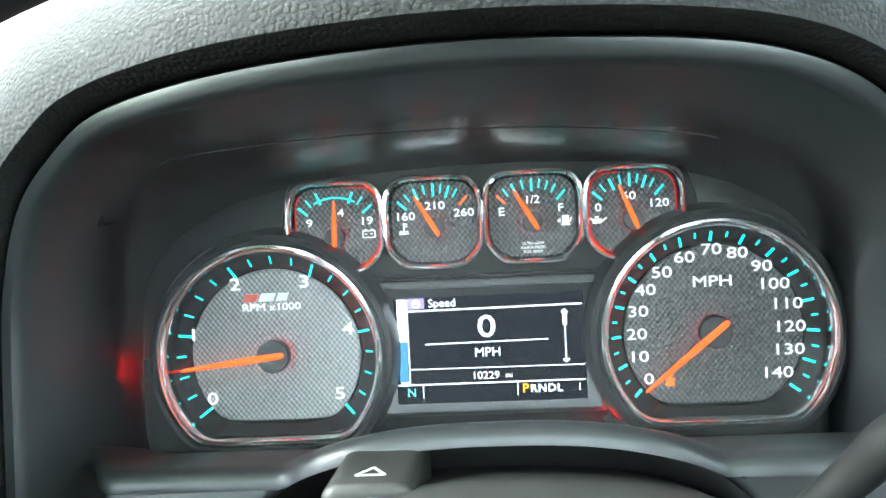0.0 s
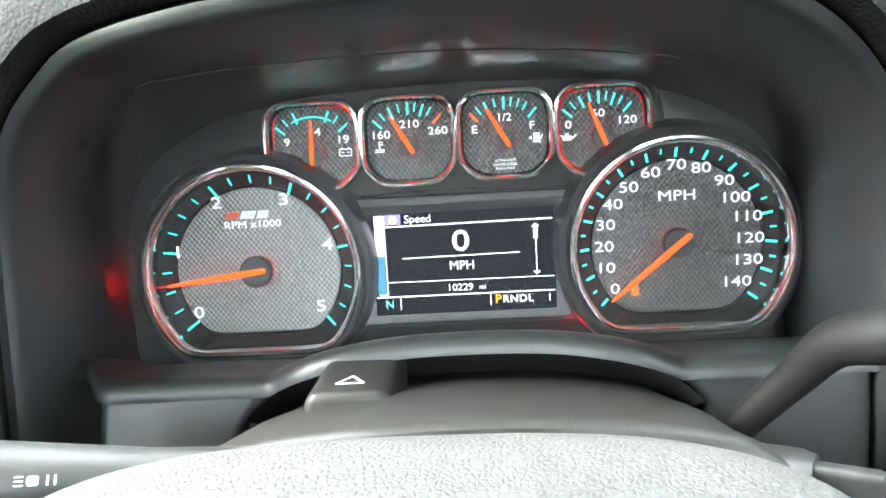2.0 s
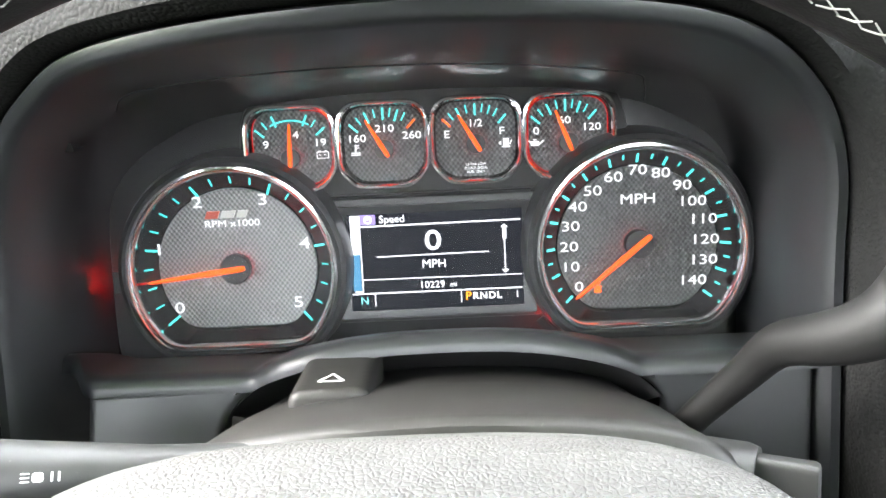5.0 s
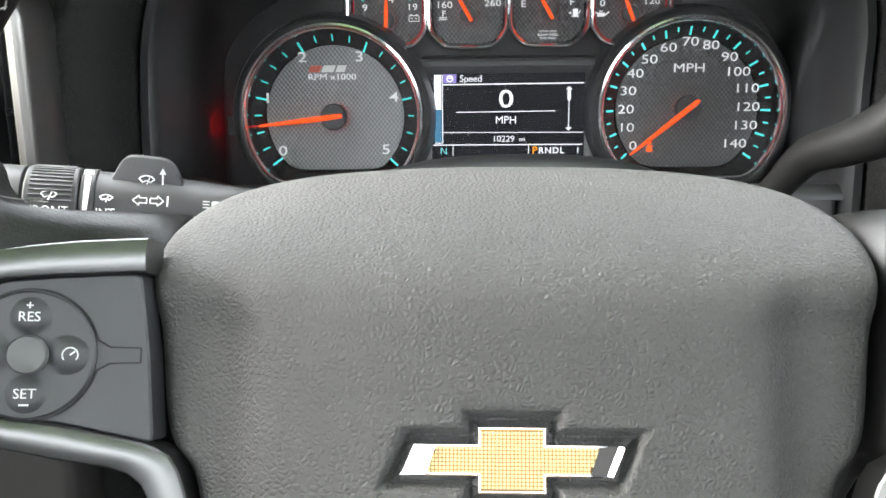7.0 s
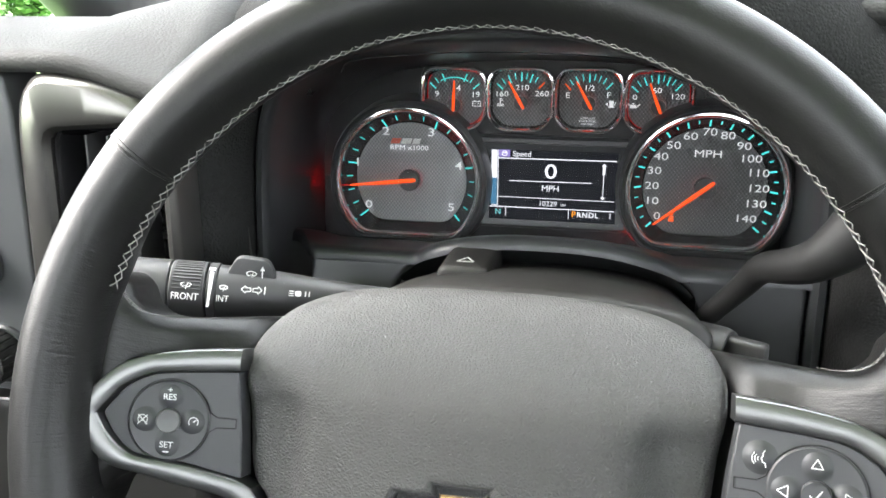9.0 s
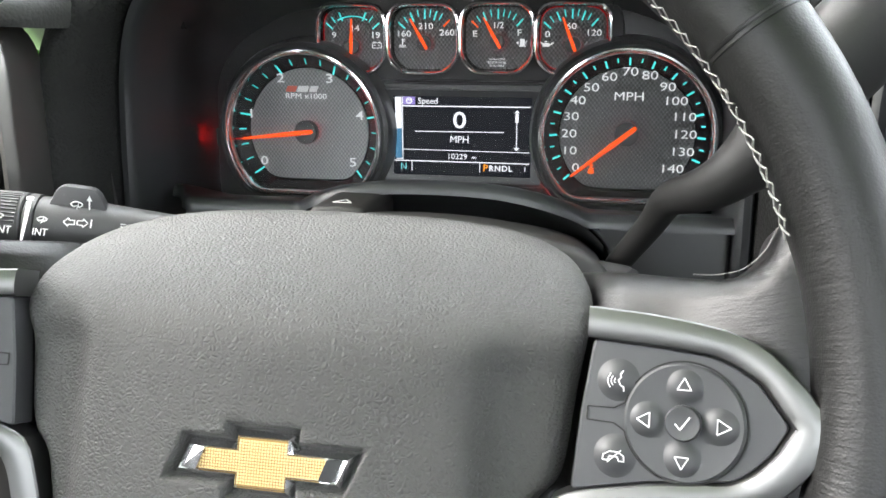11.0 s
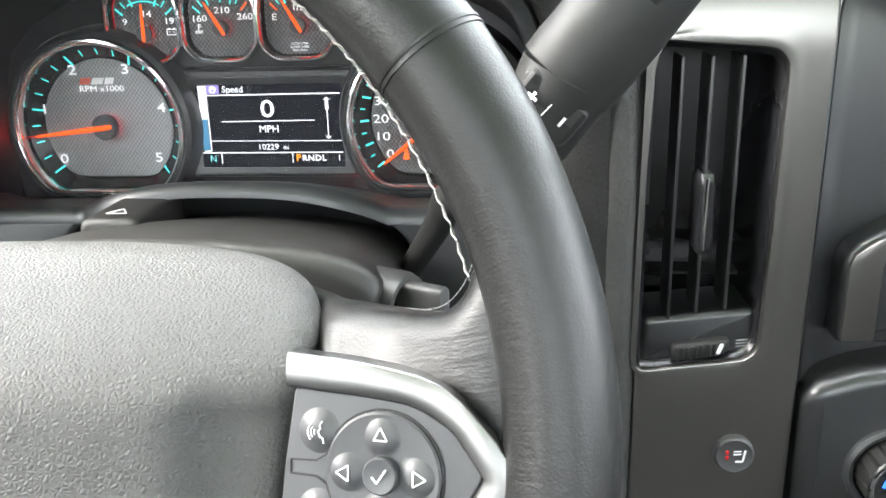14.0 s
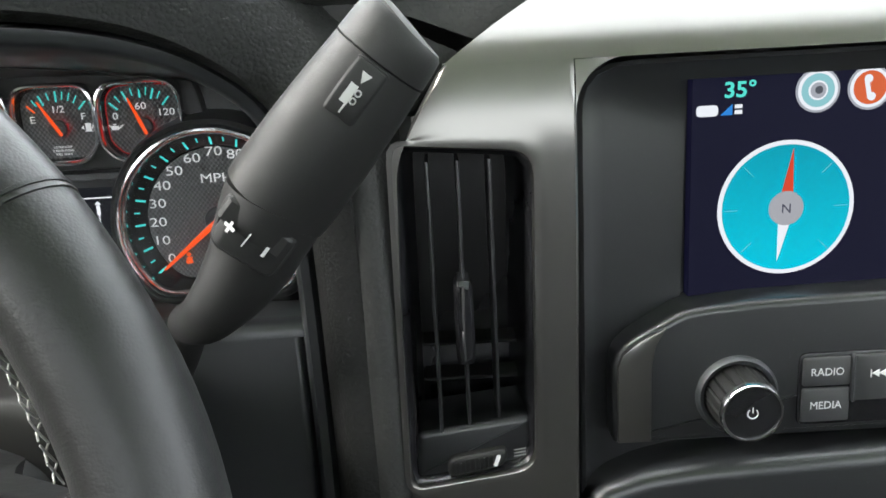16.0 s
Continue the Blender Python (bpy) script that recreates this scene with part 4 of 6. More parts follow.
def spoke(s):
    bm = slab(side([(p.x, p.y) for p in spline(spoke_r, 3, True)], s), -0.0035, 0.022, 0.0075, 5)
    bmesh.ops.triangulate(bm, faces=[f for f in bm.faces if len(f.verts) > 4])
    for v in bm.verts:
        v.co.y += 0.006 + 0.022 * (1 - soft_step(abs(v.co.x), 0.0965, 0.1065))
        v.co.y -= 0.0135 * soft_step(abs(v.co.x), 0.125, 0.165)
        v.co.y += 0.034 * soft_step(v.co.z, 0.016, 0.046) * (1 - soft_step(abs(v.co.x), 0.085, 0.155))
    part("spoke", bm, RIM_LEATHER, wheel, "leather-covered spoke", limit=60, m=SPOKES if s > 0 else SPOKES_LEFT)
    o_line, i_line = [], []
    back = bezel_in[::-1]
    for (a, b), (c, d), n in (((0, 7), (0, 5), 18), ((7, 14), (5, 11), 18), ((14, 18), (11, 15), 12)):
        o_line += spaced(bezel_out[a:b + 1], n)
        i_line += spaced(back[c:d + 1], n)
    sections = []
    for (ox, oz), (ix, iz) in zip(o_line, i_line):
        sec = []
        for f, y in ((0, 0.004), (0, -0.0076), (0.05, -0.0083), (0.28, -0.0089), (0.5, -0.0091), (0.75, -0.0090), (0.95, -0.0084), (1, -0.0077), (1, 0.004)):
            sec.append((s * (ox + (ix - ox) * f), y, oz + (iz - oz) * f))
        sections.append(sec)
    band = loft(sections, True, True, True)
    for v in band.verts:
        v.co.y -= 0.003 * soft_step(abs(v.co.x), 0.140, 0.166) - tilt(v.co.x)
    part("spoke_trim", band, SILVER, wheel, "satin silver arrow-shaped spoke trim", limit=24, m=SPOKES if s > 0 else SPOKES_LEFT)
    panel = slab(side(round_poly(panel_r, 0.002, 3), s), -0.0060, 0.004, 0.0006, 1)
    for v in panel.verts:
        v.co.y += tilt(v.co.x)
    return part("button_panel", panel, BUTTON_GREY, wheel, "dark grey plastic button panel", m=SPOKES if s > 0 else SPOKES_LEFT)


RSP, LSP = spoke(1), spoke(-1)
BX, BZ = 0.1317, -0.0006
for s, host in ((1, RSP), (-1, LSP)):
    bx = HX + s * BX
    disc = lathe([(0.0172, -0.0050), (0.0172, -0.0068), (0.0165, -0.0073), (0.0150, -0.0071), (0.006, -0.0064)], 56)
    part("round_pad", moved(disc, pose(bx, 0, BZ)), BUTTON_GREY, host, "round four-way pad")
    gap = math.asin(0.0042 / 0.0177)
    arc_ = [(bx - s * 0.0177 * math.cos(q), BZ + 0.0177 * math.sin(q)) for q in [gap + (2 * math.pi - 2 * gap) * i / 60 for i in range(61)]]
    neck = [(bx - s * 0.0205, BZ + 0.0022), (bx - s * 0.0286, BZ + 0.0020)]
    line = [(x, z) for x, z in [neck[1], neck[0]] + arc_ + [(neck[0][0], 2 * BZ - neck[0][1]), (neck[1][0], 2 * BZ - neck[1][1])]]
    part("groove", joined(*[bar(*p, *q, 0.00045, -0.0059, 0.0004) for p, q in zip(line, line[1:] + line[:1])]), SHADE_BLACK, host)
    middle = lathe([(0.0052, -0.006), (0.0052, -0.0085), (0.0047, -0.0092), (0.0035, -0.0090), (0.001, -0.0086)], 36)
    part("centre_button", moved(middle, pose(bx, 0, BZ)), BUTTON_GREY if s > 0 else surface("grey_button", (0.075, 0.075, 0.075), 0.45), host)
    for dx, dz in ((0.0108, 0), (-0.0108, 0), (0, 0.0108), (0, -0.0108)):
        bump_ = lathe([(0.0066, -0.0066), (0.0060, -0.00665), (0.0052, -0.0069), (0.0043, -0.0074), (0.0035, -0.0078), (0.0022, -0.0081), (0.0005, -0.0082)], 28)
        part("button", moved(bump_, pose(bx + dx, 0, BZ + dz)), BUTTON_GREY, host)
for z in (0.0100, -0.0125):
    bump_ = lathe([(0.0066, -0.0058), (0.0056, -0.0061), (0.0045, -0.0066), (0.0034, -0.0072), (0.0018, -0.0076), (0.0005, -0.0076)], 28)
    part("button", moved(bump_, pose(HX + 0.1120, 0, z)), BUTTON_GREY, RSP)
YI = -0.0083
bx = HX + BX


def tri(x, z, r, deg, y, w=0.00035):
    p = [polar(x, z, r, deg + k) for k in (0, 120, 240)]
    return frame_line(p, w, y)


for dx, dz, r, deg in ((0, 0.0107, 0.0023, 90), (0, -0.0108, 0.0023, -90), (0.0108, 0, 0.0025, 0), (-0.0108, 0, 0.0025, 180)):
    part("arrow_symbol", tri(bx + dx, BZ + dz, r, deg, YI), PRINT, RSP)
part("tick_symbol", joined(bar(bx - 0.0021, BZ - 0.0002, bx - 0.0006, BZ - 0.0018, 0.00045, -0.0092), bar(bx - 0.0006, BZ - 0.0018, bx + 0.0020, BZ + 0.0020, 0.00045, -0.0092)), PRINT, RSP)
px = HX + 0.1120
YP = -0.0077


def stroke(points, w=0.00034):
    return joined(*[bar(*a, *b, w, YP) for a, b in zip(points, points[1:])])


face = [(px + x, 0.0100 + z) for x, z in ((0.0022, -0.0032), (0.0020, -0.0018), (0.0010, -0.0014), (0.0008, -0.0006), (0.0004, 0.0000), (0.0012, 0.0008), (0.0010, 0.0018), (0.0018, 0.0030))]
waves = [[(px + 0.0002 - r * math.cos(radians(a)), 0.0098 + r * math.sin(radians(a))) for a in (-45, -15, 15, 45)] for r in (0.0010, 0.0020, 0.0030)]
part("voice_symbol", joined(stroke(face), *[stroke(wv, 0.00028) for wv in waves]), PRINT, RSP)
handset = [(px + x, -0.0125 + z) for x, z in ((-0.0032, -0.0012), (-0.0030, 0.0004), (-0.0012, 0.0014), (0.0012, 0.0014), (0.0030, 0.0004), (0.0032, -0.0012), (0.0016, -0.0012), (0.0012, 0.0000), (-0.0012, 0.0000), (-0.0016, -0.0012), (-0.0032, -0.0012))]
part("phone_symbol", joined(stroke(handset), stroke([(px - 0.0018, -0.0143), (px + 0.0022, -0.0105)])), PRINT, RSP)
lx = HX - BX
part("cruise_symbols", joined(words("RES", 0.0026, lx, BZ + 0.0102, YI), words("+", 0.0026, lx, BZ + 0.0132, YI), words("SET", 0.0026, lx, BZ - 0.0102, YI), bar(lx - 0.0012, BZ - 0.0132, lx + 0.0012, BZ - 0.0132, 0.0005, YI),
                               tube([polar(lx + 0.0108, BZ, 0.0020, a)[:1] + (YI,) + polar(lx + 0.0108, BZ, 0.0020, a)[1:] for a in range(-40, 221, 20)], 0.0002, 4), bar(lx + 0.0108, BZ, lx + 0.0120, BZ + 0.0010, 0.0004, YI),
                               tube([polar(lx - 0.0108, BZ, 0.0020, a)[:1] + (YI,) + polar(lx - 0.0108, BZ, 0.0020, a)[1:] for a in range(-40, 221, 20)], 0.0002, 4), bar(lx - 0.0128, BZ - 0.0020, lx - 0.0088, BZ + 0.0020, 0.0004, YI),
                               bar(lx - 0.0128, BZ + 0.0020, lx - 0.0088, BZ - 0.0020, 0.0004, YI)), PRINT, LSP)

for s, host in ((1, RSP), (-1, LSP)):
    for piece in host.children:
        piece.matrix_local = pose(s * BX, 0, 0, 0, 0, -13.5 * s) @ pose(-s * BX, 0, 0)

# back of the hub
part("hub_back", loft([[(HX + (x - HX) * k, y, z * k) for x, z in pad_line] for k, y in ((0.90, 0.094), (0.84, 0.104), (0.65, 0.112))], cap1=True), PLASTIC, wheel)

# ---------------------------------------------------------------- the binnacle, hood and dashboard
dash = thing("dashboard", pose(0, 0, 0), "black grained dashboard with a hooded binnacle", "dashboard")
RIM_LINE = [(-0.187, -0.100, -0.200), (-0.186, -0.100, -0.100), (-0.184, -0.100, -0.030), (-0.182, -0.100, 0.020), (-0.178, -0.102, 0.048), (-0.166, -0.110, 0.074), (-0.147, -0.120, 0.091), (-0.126, -0.131, 0.1015), (-0.088, -0.148, 0.1070), (-0.045, -0.158, 0.1100),
            (0.005, -0.162, 0.1110), (0.060, -0.158, 0.1090), (0.095, -0.148, 0.1055), (0.122, -0.134, 0.0980), (0.143, -0.120, 0.0850), (0.157, -0.110, 0.0690), (0.164, -0.105, 0.046), (0.166, -0.100, 0.015), (0.167, -0.098, -0.030), (0.168, -0.098, -0.100), (0.168, -0.098, -0.200)]
rl = spline(RIM_LINE, 6)


def outward(i):
    a, b = rl[max(0, i - 1)], rl[min(len(rl) - 1, i + 1)]
    d = Vector((b.x - a.x, b.z - a.z)).normalized()
    return Vector((-d.y, d.x))


def hood_row(sides, top):
    """One row of the hood: offsets (outwards, in y) blended from the upright sides to the top."""
    row = []
    for i, p in enumerate(rl):
        n = outward(i)
        k = soft_step(abs(n.y), 0.15, 0.8)
        o = sides[0] * (1 - k) + top[0] * k
        y = sides[1] * (1 - k) + top[1] * k
        row.append((p.x + n.x * o, p.y + y, p.z + n.y * o))
    return row


inner = []
for p in rl:
    t = soft_step(p.z, 0.02, 0.11)
    inner.append((p.x * (0.985 - 0.035 * t), 0.012, min(p.z, 0.2) - 0.022 * t))
mid = [tuple(Vector(a).lerp(p, 0.55) + Vector((0, 0, 0.002))) for a, p in zip(inner, rl)]
part("binnacle_wall", loft([inner, mid, [(p.x - 0.0 - outward(i).x * 0.002, p.y + 0.006, p.z - outward(i).y * 0.002) for i, p in enumerate(rl)], hood_row((0.0, 0.0015), (0.0, 0.0015)), hood_row((0.0015, 0), (0.0015, 0)),
                            hood_row((0.0055, 0.0005), (0.0055, 0.0)), hood_row((0.0070, 0.003), (0.0068, 0.003)), hood_row((0.0072, 0.012), (0.0070, 0.012))], closed=False), SATIN, dash, "satin black binnacle wall and lip", limit=50)
part("hood", loft([hood_row((0.0078, 0.020), (0.0076, 0.020)), hood_row((0.0080, 0.004), (0.0078, -0.004)), hood_row((0.0100, -0.008), (0.0120, -0.012)), hood_row((0.0160, -0.026), (0.0240, -0.010)), hood_row((0.0240, -0.036), (0.0420, 0.004)),
                   hood_row((0.0330, -0.036), (0.0600, 0.030)), hood_row((0.0380, -0.020), (0.0740, 0.080)), hood_row((0.0390, 0.02), (0.0760, 0.15)), hood_row((0.0380, 0.10), (0.056, 0.28)), hood_row((0.0360, 0.30), (0.020, 0.50))], closed=False), HOOD_VINYL, dash, "grained black hood over the dials", limit=60)

# shelf under the dials, with its arch over the column
LEDGE_Y = -0.088


def arch(x):
    u = (x - 0.003) / 0.098
    if abs(u) >= 1:
        return -0.0500
    return -0.0500 + 0.0370 * (1 - abs(u) ** 2.6) ** 0.55


def ledge_z(x):
    return max(-0.0295, arch(x) + 0.0006)


xs = [-0.186 + 0.354 * i / 120 for i in range(121)]
rows = []
for f, dy, dz in ((0, 0, 0), (0.35, 0, 0), (0.7, 0, 0), (0.92, 0, 0), (1.0, 0, -0.0006), (1.0, -0.0030, -0.0022), (1.0, -0.0046, -0.0048), (1.0, -0.0050, -0.0080)):
    row = []
    for x in xs:
        z0, z1 = -0.0540, ledge_z(x)
        g = f ** 0.6
        back = soft_step(x, -0.182, -0.150)
        row.append((x, 0.012 + (LEDGE_Y * (0.55 + 0.45 * back) - 0.010 * soft_step(z1, -0.032, -0.015) - 0.012) * f + dy, z0 + (z1 - z0) * g + dz))
    rows.append(row)
part("shelf", loft(rows, closed=False), SATIN, dash, "satin black shelf that arches over the column", limit=50)
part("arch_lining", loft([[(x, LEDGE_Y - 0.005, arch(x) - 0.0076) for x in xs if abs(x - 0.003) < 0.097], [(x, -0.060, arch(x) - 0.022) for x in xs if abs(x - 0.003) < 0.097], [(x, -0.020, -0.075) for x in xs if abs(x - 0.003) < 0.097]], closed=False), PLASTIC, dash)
for x0, x1 in ((-0.1540, -0.0945), (0.1005, 0.1640)):
    poly = [(x0, -0.21), (x1, -0.21)]
    end = x1 if x0 < 0 else x0
    edge = [(end + (0.016 if x0 < 0 else -0.016) * i / 8) for i in range(9)]
    edge = [(x, min(-0.0345, arch(x) - 0.0072)) for x in edge]
    poly = [(x0, -0.21), (x1, -0.21)] + edge + [(x0, -0.0345)] if x0 < 0 else [(x0, -0.21), (x1, -0.21), (x1, -0.0345)] + edge[::-1]
    bm = slab(poly, LEDGE_Y - 0.0047, LEDGE_Y + 0.012, 0.0040, 3)
    for v in bm.verts:
        v.co.y -= max(0.0, -0.0365 - v.co.z) * (0.317 if x0 < 0 else 0.0)
    part("lower_panel", bm, SATIN, dash, "satin black panel beside the column")
# a near-black sheet stands in for the shade under the arch
part("cavity_wall", slab(rect(-0.11, -0.21, 0.12, -0.056), 0.001, 0.006), SHADE_BLACK, dash)
# small access cover left of the column
part("access_cover", slab(round_poly(rect(-0.150, -0.115, -0.098, -0.068), 0.006), LEDGE_Y - 0.0062, LEDGE_Y - 0.004, 0.0005, 1), SATIN, dash, m=pose(0, -0.0012, 0) @ pose(0, LEDGE_Y - 0.0047, -0.0365, 17.6) @ pose(0, 0.0047 - LEDGE_Y, 0.0365))

# steering column shroud
column = thing("steering_column", pose(0, 0, 0), "black plastic steering column shroud", "steering column")


def shroud_ring(y, hw, top, side_z, foot, cx=0.0105):
    pts = [(cx - hw * 0.55, foot), (cx - hw * 0.9, side_z - 0.03), (cx - hw, side_z - 0.01), (cx - hw * 0.97, side_z), (cx - hw * 0.80, side_z + (top - side_z) * 0.55), (cx - hw * 0.45, side_z + (top - side_z) * 0.88), (cx, top), (cx + hw * 0.45, side_z + (top - side_z) * 0.88),
           (cx + hw * 0.80, side_z + (top - side_z) * 0.55), (cx + hw * 0.97, side_z), (cx + hw, side_z - 0.01), (cx + hw * 0.9, side_z - 0.03), (cx + hw * 0.55, foot)]
    return [(p.x, y, p.y) for p in spline(pts, 4)]


part("shroud", loft([shroud_ring(-0.03, 0.090, -0.048, -0.066, -0.16, 0.004), shroud_ring(-0.10, 0.093, -0.0320, -0.053, -0.16, 0.004), shroud_ring(-0.130, 0.095, -0.0245, -0.046, -0.16, 0.004), shroud_ring(-0.137, 0.0955, -0.0230, -0.0445, -0.16, 0.004),
                     shroud_ring(-0.160, 0.097, -0.0205, -0.040, -0.16, 0.003), shroud_ring(-0.180, 0.097, -0.0180, -0.034, -0.15, 0.003), shroud_ring(-0.1835, 0.0968, -0.0182, -0.0342, -0.15, 0.003), shroud_ring(-0.1865, 0.0955, -0.0196, -0.0360, -0.15, 0.003),
                     shroud_ring(-0.1885, 0.0925, -0.0240, -0.0405, -0.145, 0.003), shroud_ring(-0.1890, 0.080, -0.040, -0.055, -0.14, 0.003)], closed=False), SHROUD, column, "dusty black shroud", limit=40)
part("shroud_collar", loft([shroud_ring(-0.184, 0.080, -0.034, -0.050, -0.14, 0.0), shroud_ring(-0.235, 0.074, -0.036, -0.052, -0.13, 0.0)], closed=False), SHADE_BLACK, column)
hazard = part("hazard_switch", slab(round_poly(rect(-0.0560, -0.040, -0.0235, -0.0208), [0.003, 0.003, 0.007, 0.007], 6), -0.143, -0.090, 0.0035, 3), SHROUD, column, "hazard warning switch")
moved_tri = frame_line([(-0.0450, 0.0), (-0.0350, 0.0), (-0.0400, 0.0085)], 0.0009, 0)
part("hazard_symbol", moved(moved_tri, pose(0, -0.1335, -0.0205, -90) ), PRINT, hazard)

# ---------------------------------------------------------------- levers on the column
def frames(rings, c, n=72, cap=False):
    """Nested outlines, each at its own depth, joined into one moulding."""
    return loft([[(x, y, z) for x, z in polar_ring(poly, c, n)] for poly, y in rings], True, False, cap)


def axis_pose(a, b, twist=0.0):
    """A pose whose z axis runs from a to b, its -y side towards the driver."""
    z = (Vector(b) - Vector(a)).normalized()
    y = Vector((0, 1, 0))
    y = (y - z * y.dot(z)).normalized()
    x = y.cross(z)
    m = Matrix((x, y, z)).transposed().to_4x4()
    return Matrix.Translation(a) @ m @ pose(0, 0, 0, 0, 0, twist)


SB, ST = (0.1398, -0.1830, 0.0075), (0.2233, -0.1870, 0.1046)
SL = 0.1334
LEVER = axis_pose(SB, ST) @ pose(0.0020, 0, 0) @ Matrix.Diagonal((0.868, 0.868, 0.96, 1.0))
shifter = thing("gear_lever", LEVER, "black column gear lever with tow button and rocker", "gear lever")


def turned(profile, n=36, flat=1.0):
    """A body of revolution about z; profile of (radius, z)."""
    return loft([[(r * math.cos(2 * math.pi * k / n), r * flat * math.sin(2 * math.pi * k / n), z) for k in range(n)] for r, z in profile], True, True, True)


k = SL / 0.1334
arm = ((0.100, -0.104, -0.062, 0.0064), (0.107, -0.112, -0.049, 0.0064), (0.120, -0.130, -0.026, 0.0070), (0.127, -0.146, -0.010, 0.0082), (0.136, -0.163, -0.003, 0.0094), (0.1430, -0.173, 0.0020, 0.0104),
       (0.150, -0.180, 0.0085, 0.0116), (0.158, -0.183, 0.017, 0.0138), (0.1660, -0.184, 0.0278, 0.0160), (0.1722, -0.1845, 0.0390, 0.0181), (0.1778, -0.1848, 0.0488, 0.0194))
arm_path = spline([p[:3] for p in arm], 5)
arm_r = [p.x for p in spline([(p[3], 0.0, i * 0.01) for i, p in enumerate(arm)], 5)]
part("lever_arm", moved(tube(arm_path, arm_r, 32), LEVER.inverted()), GRIP, shifter, "soft black arm that swells into the grip", limit=60)
upper = [(0.0216, 0.0562), (0.0232, 0.0572), (0.0236, 0.064), (0.0233, 0.084), (0.0221, 0.104), (0.0209, 0.1180), (0.0205, 0.1222)]
part("upper_grip", turned([(r, z * k) for r, z in upper], flat=0.92), GRIP, shifter, limit=40)
collar_top = loft([[(r * math.cos(2 * math.pi * i / 36), r * 0.92 * math.sin(2 * math.pi * i / 36), z * k + s * math.cos(2 * math.pi * i / 36)) for i in range(36)] for r, z, s in
                   ((0.0197, 0.1222, 0), (0.0206, 0.1230, 0), (0.0201, 0.1300, -0.001), (0.0193, 0.1362, -0.002), (0.0176, 0.1378, -0.002), (0.0166, 0.1370, -0.002))], True, True, True)
part("end_collar", collar_top, GRIP, shifter, limit=40)
end_cap = loft([[(r * math.cos(2 * math.pi * i / 36), r * 0.92 * math.sin(2 * math.pi * i / 36), z * k - 0.003 * math.cos(2 * math.pi * i / 36) * r / 0.0162) for i in range(36)] for r, z in ((0.0160, 0.1366), (0.0154, 0.1380), (0.0110, 0.1388), (0.002, 0.1390))], True, False, True)
part("end_button", end_cap, surface("grey_end_button", (0.035, 0.034, 0.033), 0.8, grain=0.1, grain_size=0.0005), shifter, "pale grey end button")


def on_grip(poly, zs, r, depth, lift):
    """A curved plate laid on the lever's near side."""
    bm = bmesh.new()
    ins = inset(poly, 0.0008)
    rows = [[(x, -math.sqrt(max(1e-9, (r * 0.92) ** 2 * (1 - (x / r) ** 2))) + depth, z * k) for x, z in poly], [(x, -math.sqrt(max(1e-9, (r * 0.92) ** 2 * (1 - (x / r) ** 2))) - lift * 0.6, z * k) for x, z in poly],
            [(x, -math.sqrt(max(1e-9, (r * 0.92) ** 2 * (1 - (x / r) ** 2))) - lift, z * k) for x, z in ins]]
    zm = sum(z for x, z in poly) / len(poly)
    for f in (0.5, 0.02):
        rows.append([(x, -math.sqrt(max(1e-9, (r * 0.92) ** 2 * (1 - (x / r) ** 2))) - lift, (zm + (z - zm) * f) * k) for x, z in ins])
    return loft(rows, True, False, False, bm)


rocker_line = round_poly([(-0.0125, 0.0368), (0.0165, 0.0368), (0.0165, 0.0540), (-0.0163, 0.0540)], [0.005, 0.003, 0.003, 0.003], 4)
rocker = part("rocker", on_grip(rocker_line, 0, 0.0226, 0.002, 0.0026), GRIP, shifter, "plus and minus rocker")
part("rocker_gap", on_grip(inset(rocker_line, -0.0007), 0, 0.0227, 0.002, 0.0013), SHADE_BLACK, shifter)
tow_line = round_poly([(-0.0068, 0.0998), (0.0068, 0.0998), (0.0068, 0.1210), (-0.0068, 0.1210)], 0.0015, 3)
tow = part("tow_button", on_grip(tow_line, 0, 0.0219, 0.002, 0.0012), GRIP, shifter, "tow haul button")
part("tow_gap", on_grip(inset(tow_line, -0.0007), 0, 0.0220, 0.002, 0.0003), SHADE_BLACK, shifter)
yr, yt = -0.0236, -0.0216


def sign(*parts_, y, z, turn=0.0):
    return moved(joined(*parts_), pose(0, y, z, 0, turn, 0))


def on_rocker(bm):
    """Wraps a printed mark round the rocker's face."""
    for v in bm.verts:
        v.co.y += 0.0208 - 0.0208 * math.sqrt(1 - (v.co.x / 0.0226) ** 2) + 0.0002
    return bm


part("plus_mark", on_rocker(sign(bar(-0.0106, 0.0002, -0.0058, 0.0002, 0.0012, 0), bar(-0.0082, -0.0020, -0.0082, 0.0024, 0.0012, 0), y=yr, z=0.0456 * k)), PRINT, rocker)
part("divider_mark", on_rocker(sign(bar(-0.0002, -0.0028, 0.0002, 0.0030, 0.0005, 0), y=yr, z=0.0456 * k)), PRINT, rocker)
part("minus_mark", on_rocker(sign(bar(0.0086, -0.0020, 0.0086, 0.0022, 0.0014, 0), y=yr, z=0.0456 * k)), PRINT, rocker)
part("tow_mark", sign(slab(rect(-0.0032, -0.0052, 0.0002, 0.0022), -0.0003, 0.0), *[tube([(0.0014 + 0.0011 * math.cos(radians(a)), 0, z_ + 0.0011 * math.sin(radians(a))) for a in range(0, 361, 30)], 0.00032, 5) for z_ in (-0.0030, 0.0002)], slab([(-0.0022, 0.0075), (0.0022, 0.0075), (0.0, 0.0035)], -0.0003, 0.0),
                      bar(-0.0004, -0.0088, -0.0004, -0.0050, 0.0007, 0), y=yt + 0.0002, z=0.1105 * k), surface("grey_print", (0.34, 0.34, 0.33), 0.5), tow)

